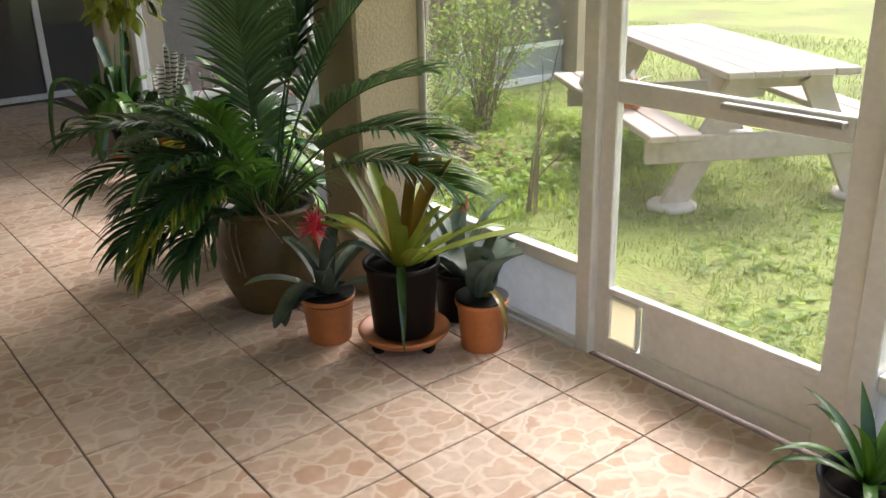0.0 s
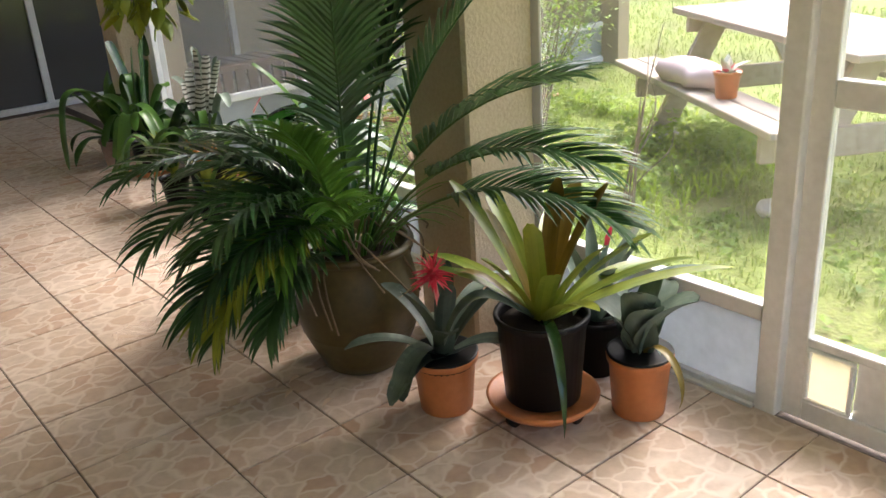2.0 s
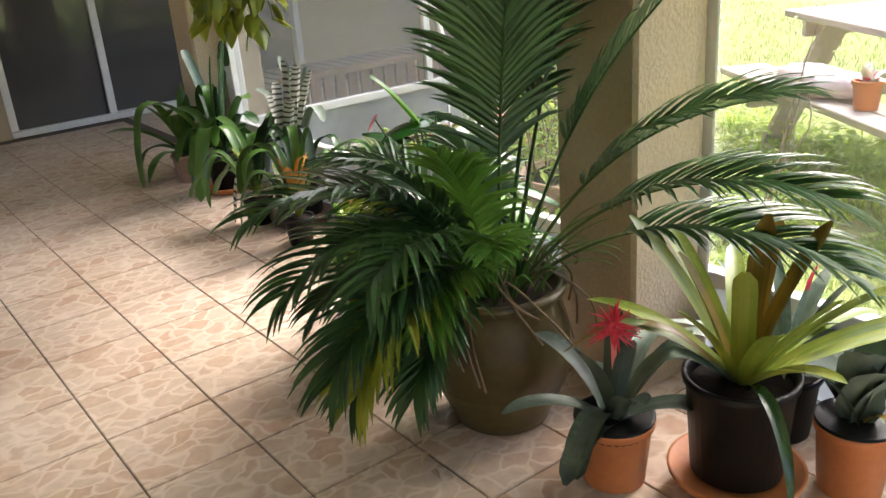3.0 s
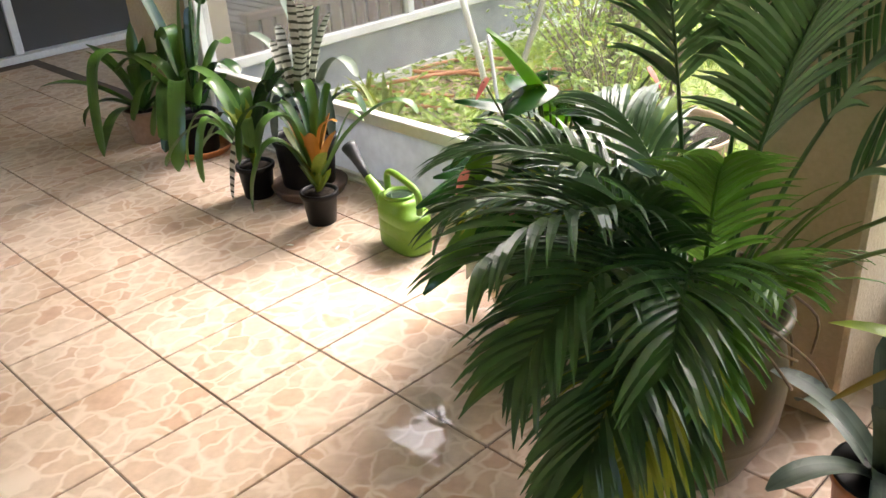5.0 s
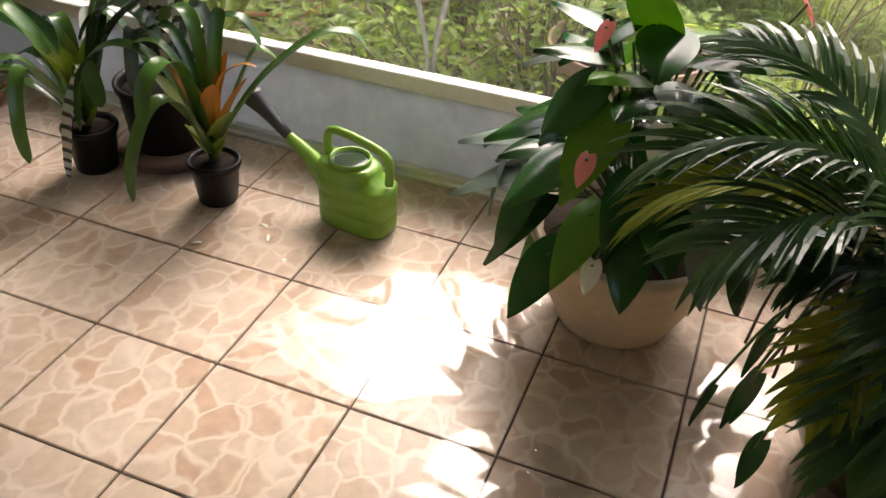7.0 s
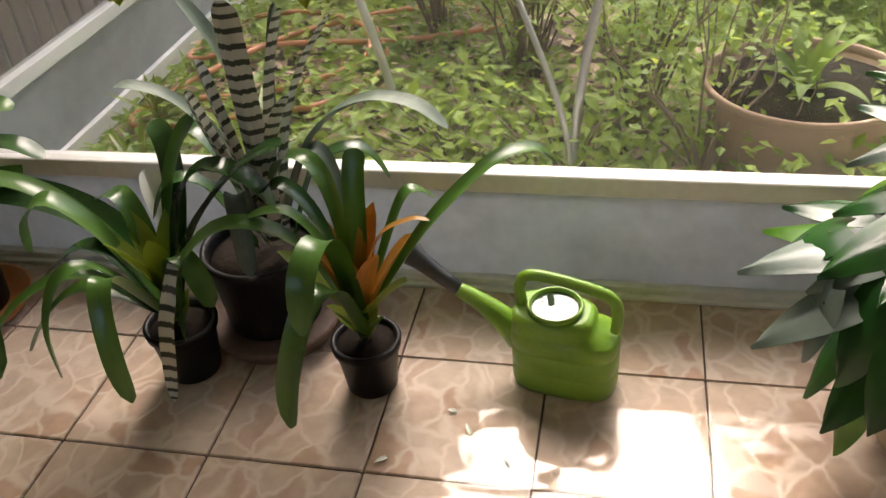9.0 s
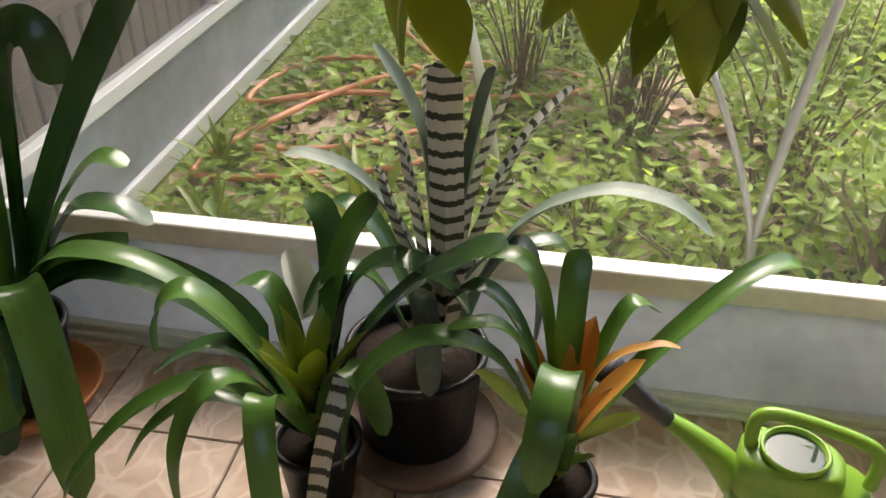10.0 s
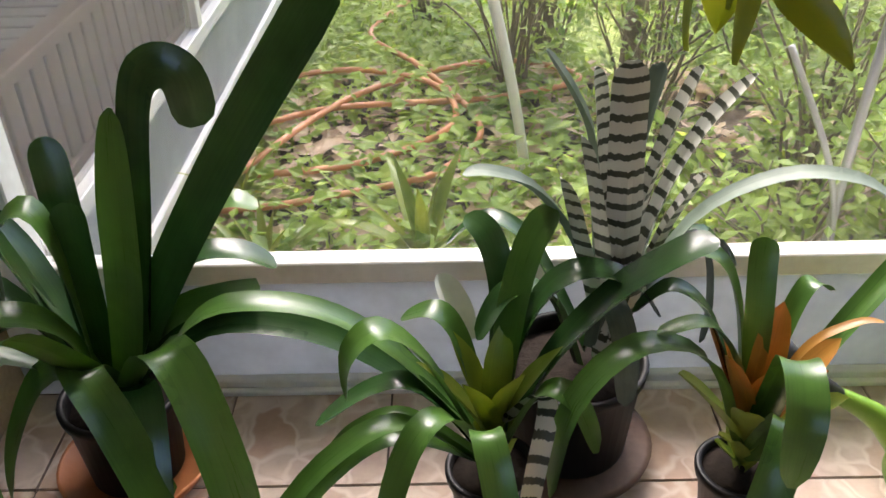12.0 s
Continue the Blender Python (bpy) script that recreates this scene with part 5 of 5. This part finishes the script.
strap(second, "whitebud", 0.062, (-0.05, 0.14, 0.31), (-0.07, 0.16, 0.38), (-0.09, 0.18, 0.43), label="white folded bud leaf", tip=0.6, fold=0.9)

zebra = thing("bromeliad", -3.385, 0.07, 0, "tall zebra-banded bromeliad in a black pot", "bromeliad")
v, f = lathe([(0.125, 0), (0.142, 0.006), (0.160, 0.035), (0.164, 0.05), (0.152, 0.052)], 36)
piece("saucer", mesh_of("saucer", v, f, M["darkclay"], True), zebra, "low brown clay saucer")
pot(zebra, 0.108, 0.132, 0.245, M["black"], z=0.012)
strap(zebra, "banded", 0.058, (0.05, -0.03, 0.30), (0.06, -0.04, 0.52), (0.055, -0.03, 0.68), (0.05, -0.02, 0.83), fold=0.7, tip=0.12, blunt=0.6)
strap(zebra, "banded", 0.048, (0.07, 0, 0.30), (0.09, 0, 0.52), (0.12, 0, 0.68), (0.16, 0, 0.81), fold=0.7, tip=0.12, blunt=0.6)
strap(zebra, "banded", 0.042, (0.08, 0, 0.30), (0.12, 0.01, 0.54), (0.18, 0.02, 0.69), (0.25, 0.02, 0.79), fold=0.7, tip=0.3)
strap(zebra, "banded", 0.054, (0.03, -0.03, 0.28), (0.02, -0.05, 0.48), (0.0, -0.05, 0.62), (-0.02, -0.04, 0.72), fold=0.7, tip=0.15, blunt=0.5)
strap(zebra, "banded", 0.052, (0.07, -0.03, 0.28), (0.10, -0.05, 0.46), (0.13, -0.06, 0.58), (0.17, -0.06, 0.66), fold=0.7, tip=0.15, blunt=0.5)
strap(zebra, "silver", 0.046, (0.04, 0.02, 0.30), (0.02, 0.03, 0.54), (0.0, 0.03, 0.70), (-0.07, 0.03, 0.83), fold=0.6, tip=0.2, blunt=0.4)
strap(zebra, "banded", 0.044, (0.05, 0.03, 0.30), (0.03, 0.04, 0.54), (0.02, 0.05, 0.70), (0.01, 0.06, 0.79), fold=0.7, tip=0.2, blunt=0.4)
strap(zebra, "silverdark", 0.046, (0.06, 0.04, 0.30), (0.08, 0.05, 0.54), (0.10, 0.06, 0.70), (0.12, 0.07, 0.79), fold=0.7, tip=0.15, blunt=0.5)
strap(zebra, "banded", 0.058, (0.04, -0.03, 0.28), (0.0, -0.05, 0.46), (-0.03, -0.06, 0.58), (-0.05, -0.06, 0.66), fold=0.7, tip=0.2, blunt=0.5)
strap(zebra, "silver", 0.046, (0.03, 0, 0.34), (-0.02, -0.02, 0.52), (-0.09, -0.04, 0.63), (-0.16, -0.06, 0.67), (-0.20, -0.06, 0.67), fold=0.5, tip=0.35)
strap(zebra, "silver", 0.046, (0.08, 0, 0.34), (0.18, 0, 0.54), (0.30, -0.02, 0.63), (0.41, -0.05, 0.64), (0.48, -0.07, 0.60), fold=0.4, tip=0.3)
strap(zebra, "silverdark", 0.044, (0.08, 0, 0.32), (0.16, -0.02, 0.50), (0.20, -0.02, 0.50), (0.22, -0.02, 0.40), (0.22, -0.02, 0.30), fold=0.5)
strap(zebra, "strapdark", 0.050, (0.0, -0.02, 0.26), (-0.06, -0.06, 0.44), (-0.13, -0.08, 0.46), (-0.18, -0.10, 0.38), fold=0.4)
strap(zebra, "strapdark", 0.050, (0.02, 0.02, 0.26), (-0.08, 0.06, 0.46), (-0.16, 0.09, 0.50), (-0.23, 0.10, 0.44), fold=0.4)
strap(zebra, "silverdark", 0.044, (0.03, -0.03, 0.3), (0.03, -0.10, 0.45), (0.05, -0.15, 0.42), (0.06, -0.18, 0.30), fold=0.5)
strap(zebra, "strapdark", 0.046, (0.08, 0.03, 0.26), (0.14, 0.07, 0.42), (0.24, 0.09, 0.46), (0.30, 0.10, 0.38), fold=0.4)

big = thing("bromeliad", -4.23, 0.05, 0, "large dark green bromeliad with broad strap leaves in a saucer", "bromeliad")
v, f = lathe([(0.12, 0), (0.13, 0.004), (0.148, 0.032), (0.15, 0.038), (0.142, 0.038), (0.125, 0.012), (0.02, 0.01)], 40)
piece("saucer", mesh_of("saucer", v, f, M["terracotta"], True), big, "terracotta-coloured saucer")
pot(big, 0.088, 0.105, 0.19, M["black"], z=0.012)
strap(big, "strapdark", 0.082, (0.04, 0, 0.24), (0.14, -0.02, 0.45), (0.30, -0.05, 0.72), (0.49, -0.08, 1.0), roll=62, tip=0.1, blunt=0.3)
strap(big, "strap", 0.070, (0.04, -0.03, 0.24), (0.09, -0.05, 0.46), (0.115, -0.05, 0.64), (0.135, -0.04, 0.79), tip=0.45, roll=80)
strap(big, "strapdark", 0.068, (0.05, 0.01, 0.24), (0.12, 0.0, 0.56), (0.16, 0.0, 0.78), (0.195, 0.0, 0.835), (0.235, 0.0, 0.82), (0.245, 0.0, 0.74), roll=64, tip=0.1, blunt=0.6, n=26)
strap(big, "strapdark", 0.062, (0, 0, 0.24), (0.0, 0.0, 0.42), (0.0, 0.01, 0.54), (0.0, 0.02, 0.60), blunt=0.5)
strap(big, "strapdark", 0.062, (-0.02, 0.02, 0.24), (-0.03, 0.05, 0.44), (-0.04, 0.08, 0.60), (-0.05, 0.10, 0.68), blunt=0.4)
strap(big, "strap", 0.074, (-0.02, -0.01, 0.24), (-0.02, -0.02, 0.50), (-0.05, -0.02, 0.61), (-0.11, -0.03, 0.56), (-0.13, -0.03, 0.43), blunt=0.4)
strap(big, "strap", 0.078, (0.0, -0.03, 0.25), (-0.02, -0.09, 0.42), (-0.08, -0.13, 0.48), (-0.20, -0.17, 0.48), (-0.32, -0.20, 0.40))
strap(big, "strap", 0.080, (0.05, -0.04, 0.25), (0.14, -0.12, 0.40), (0.20, -0.17, 0.40), (0.26, -0.24, 0.24), (0.29, -0.29, 0.06), blunt=0.2)
strap(big, "strap", 0.076, (0.02, -0.04, 0.25), (0.01, -0.12, 0.36), (0.07, -0.18, 0.30), (0.14, -0.24, 0.16), blunt=0.7, tip=0.06, roll=-20)
strap(big, "strap", 0.074, (0.0, -0.03, 0.24), (-0.06, -0.09, 0.33), (-0.13, -0.13, 0.22), (-0.17, -0.15, 0.09))
strap(big, "strapdark", 0.078, (0.04, 0, 0.25), (0.20, 0, 0.37), (0.34, 0, 0.37), (0.46, 0, 0.32), (0.56, -0.01, 0.24), roll=30)
strap(big, "strap", 0.060, (0.05, 0.01, 0.28), (0.14, 0.02, 0.37), (0.22, 0.02, 0.40), (0.29, 0.02, 0.41), roll=25, tip=0.06, blunt=0.8)
strap(big, "strap", 0.090, (0.0, -0.04, 0.26), (-0.02, -0.24, 0.52), (-0.01, -0.40, 0.56), (0.02, -0.47, 0.40), (0.04, -0.50, 0.14), blunt=0.2, n=24)
strap(big, "strapdark", 0.074, (-0.03, 0, 0.25), (-0.14, -0.02, 0.45), (-0.25, -0.04, 0.46), (-0.33, -0.05, 0.34), (-0.36, -0.06, 0.20))
strap(big, "strap", 0.072, (-0.03, -0.02, 0.25), (-0.16, -0.08, 0.36), (-0.27, -0.13, 0.28), (-0.33, -0.16, 0.14))
strap(big, "strapdark", 0.070, (-0.03, 0.02, 0.25), (-0.12, 0.04, 0.50), (-0.22, 0.05, 0.58), (-0.32, 0.05, 0.50))
strap(big, "strapdark", 0.068, (0.05, 0.03, 0.25), (0.15, 0.06, 0.44), (0.24, 0.08, 0.46), (0.31, 0.09, 0.42))
strap(big, "strapdark", 0.066, (-0.04, 0.0, 0.25), (-0.12, -0.02, 0.56), (-0.18, -0.04, 0.72), (-0.22, -0.05, 0.80))
strap(big, "strap", 0.064, (0.06, 0.0, 0.27), (0.16, 0.04, 0.48), (0.24, 0.06, 0.57), (0.30, 0.06, 0.56))
strap(big, "strapdark", 0.068, (0.03, -0.02, 0.24), (0.10, -0.12, 0.30), (0.12, -0.20, 0.22), (0.12, -0.25, 0.10))

side_pot = thing("bromeliad", -4.62, -0.02, 0, "strap-leaved bromeliad in a clay pot against the pier", "bromeliad")
pot(side_pot, 0.08, 0.10, 0.17, M["clay"])
rosette(side_pot, M["strap"], 13, (0.35, 0.52), 0.055, 0.16, 15, (82, 20), (15, 110), 0.25)

# ---- hanging vine ----
vine = thing("hanging_vine", -3.14, -0.24, 0, "hanging basket vine with yellow-green leaves", "hanging plant")
v, f = pot_mesh(0.10, 0.14, 0.14)
piece("basket", mesh_of("basket", v, f, M["black"], True), vine, at=pose(0, 0, 1.52))
for k in range(3):
    a = radians(k * 120)
    v, f = tube([(0.13 * math.cos(a), 0.13 * math.sin(a), 1.65), (0, 0, CEIL - 0.03)], 0.002, 4)
    piece("hanger_wire", mesh_of("hanger_wire", v, f, M["metal"]), vine)
v, f = tube([(0, 0, CEIL - 0.04), (0, 0, CEIL)], 0.006, 6)
piece("ceiling_hook", mesh_of("ceiling_hook", v, f, M["metal"]), vine)
rng = random.Random(17)
for k in range(19):
    a = k * 2.4
    r, low = rng.uniform(0.10, 0.19), rng.uniform(0.99, 1.22)
    pts = [(math.cos(a) * 0.08, math.sin(a) * 0.08, 1.64), (math.cos(a) * 0.17, math.sin(a) * 0.17, 1.66), (math.cos(a) * r, math.sin(a) * r, 1.45), (math.cos(a + 0.3) * r, math.sin(a + 0.3) * r, low)]
    cp = curve_points(pts, 18)
    v, f = tube(cp, 0.003, 5)
    piece("vine_stem", mesh_of("vine_stem", v, f, M["stem"], True), vine)
    for q in cp[4:] + cp[9:]:
        az = math.degrees(a) + rng.uniform(-110, 110)
        m = Matrix.Translation(q) @ Matrix.Rotation(radians(az), 4, "Z") @ Matrix.Translation((0.03, 0, 0)) @ Matrix.Rotation(radians(rng.uniform(20, 85)), 4, "Y")
        s = rng.uniform(0.06, 0.095)
        piece("leaf", mesh_of("leaf", *placed(heart(s, s * 0.72), m), M["pothos"], True), vine)

# ---- pink toy at the far end ----
toy = thing("toy_scooter", -5.0, -1.30, 0, "pink plastic toy with a black and white wheel", "toy")
v, f = tube([(0.02, 0.10, 0.05), (0.02, 0.13, 0.05)], 0.05, 20)
tyre = piece("wheel", mesh_of("wheel", v, f, M["black"], True), toy)
v, f = tube([(0.02, 0.1295, 0.05), (0.02, 0.134, 0.05)], 0.035, 20)
piece("hub", mesh_of("hub", v, f, M["white"], True), tyre, "white hub")
v, f = tube([(0.02, -0.13, 0.05), (0.02, -0.10, 0.05)], 0.05, 20)
piece("wheel", mesh_of("wheel", v, f, M["black"], True), toy)
v, f = oval_loft([(-0.12, 0, 0.16, 0.07, 0.05), (-0.12, 0, 0.18, 0.09, 0.09), (-0.10, 0, 0.15, 0.08, 0.15), (-0.08, 0, 0.08, 0.05, 0.18)], 28, 2.6)
piece("toy_body", mesh_of("toy_body", v, f, M["toypink"], True), toy)

# ---- puddle ----
puddles = [(-2.50, -0.33, 0.42, 0.27, 3), (-1.50, -0.36, 0.20, 0.26, 4), (-1.98, -0.82, 0.24, 0.20, 5), (-2.20, -0.14, 0.16, 0.07, 6)]
for cx, cy, ax, ay, sd in puddles:
    ring = []
    for k in range(56):
        a = 2 * math.pi * k / 56
        r = 1 + 0.34 * noise.noise((math.cos(a) * 1.4, math.sin(a) * 1.4, sd)) + 0.16 * noise.noise((math.cos(a) * 5, math.sin(a) * 5, sd + 9))
        ring.append((cx + ax * r * math.cos(a), cy + ay * r * math.sin(a)))
    pv = [(cx, cy, 0.0016)] + [(cx + (x - cx) * 0.96, cy + (y - cy) * 0.96, 0.0014) for x, y in ring] + [(x, y, 0.0004) for x, y in ring]
    pf = [(0, 1 + k, 1 + (k + 1) % 56) for k in range(56)] + [(1 + k, 57 + k, 57 + (k + 1) % 56, 1 + (k + 1) % 56) for k in range(56)]
    pd = tagged(piece("puddle", mesh_of("puddle", pv, pf, M["water"], True)), "thin clear puddle of spilt water on the tiles", "puddle", "puddles")
    pd.visible_shadow = False

# ---- crumbs and petals on the tiles ----
rng = random.Random(77)
for k, (x, y) in enumerate(((-2.86, -0.22), (-2.78, -0.27), (-2.90, -0.16), (-3.02, -0.30), (-2.40, -0.55))):
    v, f = blade(rng.uniform(0.02, 0.035), 0.012, rng.uniform(0, 360), 12, 20, n=4, tip=0.6)[:2]
    tagged(piece("petal", mesh_of("petal", v, f, M["whitebud"]), at=pose(x, y, 0.003)), "small pale fallen petal on the floor tiles", "petal", "petals")
for k, (x, y) in enumerate(((-1.30, -0.68), (-1.22, -0.72), (-1.36, -0.62), (-1.16, -0.62))):
    v, f = blade(rng.uniform(0.05, 0.08), 0.02, rng.uniform(0, 360), 14, 30, n=5, tip=0.7)[:2]
    tagged(piece("dead_leaf", mesh_of("dead_leaf", v, f, M["deadleaf"]), at=pose(x, y, 0.004)), "curled brown dead leaf on the tiles", "dead leaf", "dead leaves")

# ---- floor tiles, the nearest as pieces ----
bm = box(-T / 2 + 0.0025, T / 2 - 0.0025, -T / 2 + 0.0025, T / 2 - 0.0025, -0.012, 0.0, 0.0025)
tile_mesh = bpy.data.meshes.new("tile")
bm.to_mesh(tile_mesh)
bm.free()
tile_mesh.materials.append(M["tile"])
edge_v, edge_f = [], []
rng = random.Random(1)
for i in range(-20, 8):
    for j in range(-10, 1):
        cx, cy = (i + 0.5) * T, (j - 0.5) * T
        if j == 0:
            cy = -T / 2
        if cx < -6.3 and cy < -1.05:
            continue
        if -15 <= i < 6 and j > -9:
            t = piece("tile", tile_mesh, floor, at=pose(cx, cy, rng.uniform(-0.0004, 0.0004), rng.uniform(-0.08, 0.08), rng.uniform(-0.08, 0.08)))
        else:
            o = len(edge_v)
            edge_v += [(cx + a * (T / 2 - 0.0025), cy + b * (T / 2 - 0.0025), z) for z in (-0.012, 0) for a, b in ((-1, -1), (1, -1), (1, 1), (-1, 1))]
            edge_f += [(o + 4, o + 5, o + 6, o + 7), (o, o + 1, o + 5, o + 4), (o + 1, o + 2, o + 6, o + 5), (o + 2, o + 3, o + 7, o + 6), (o + 3, o, o + 4, o + 7)]
me = mesh_of("cut_tile", [(-T / 2 + 0.0025, 0.0025, -0.012), (T / 2 - 0.0025, 0.0025, -0.012), (T / 2 - 0.0025, 0.268, -0.012), (-T / 2 + 0.0025, 0.268, -0.012),
                          (-T / 2 + 0.0025, 0.0025, 0), (T / 2 - 0.0025, 0.0025, 0), (T / 2 - 0.0025, 0.268, 0), (-T / 2 + 0.0025, 0.268, 0)],
             [(4, 5, 6, 7), (0, 1, 5, 4), (1, 2, 6, 5), (2, 3, 7, 6), (3, 0, 4, 7)], M["tile"])
for i in range(-20, 6):
    piece("cut_tile", me, floor, at=pose((i + 0.5) * T, 0, 0))
rest = piece("far_tiles", mesh_of("far_tiles", edge_v, edge_f, M["tile"]), floor)
tagged(rest, kind="stuff")
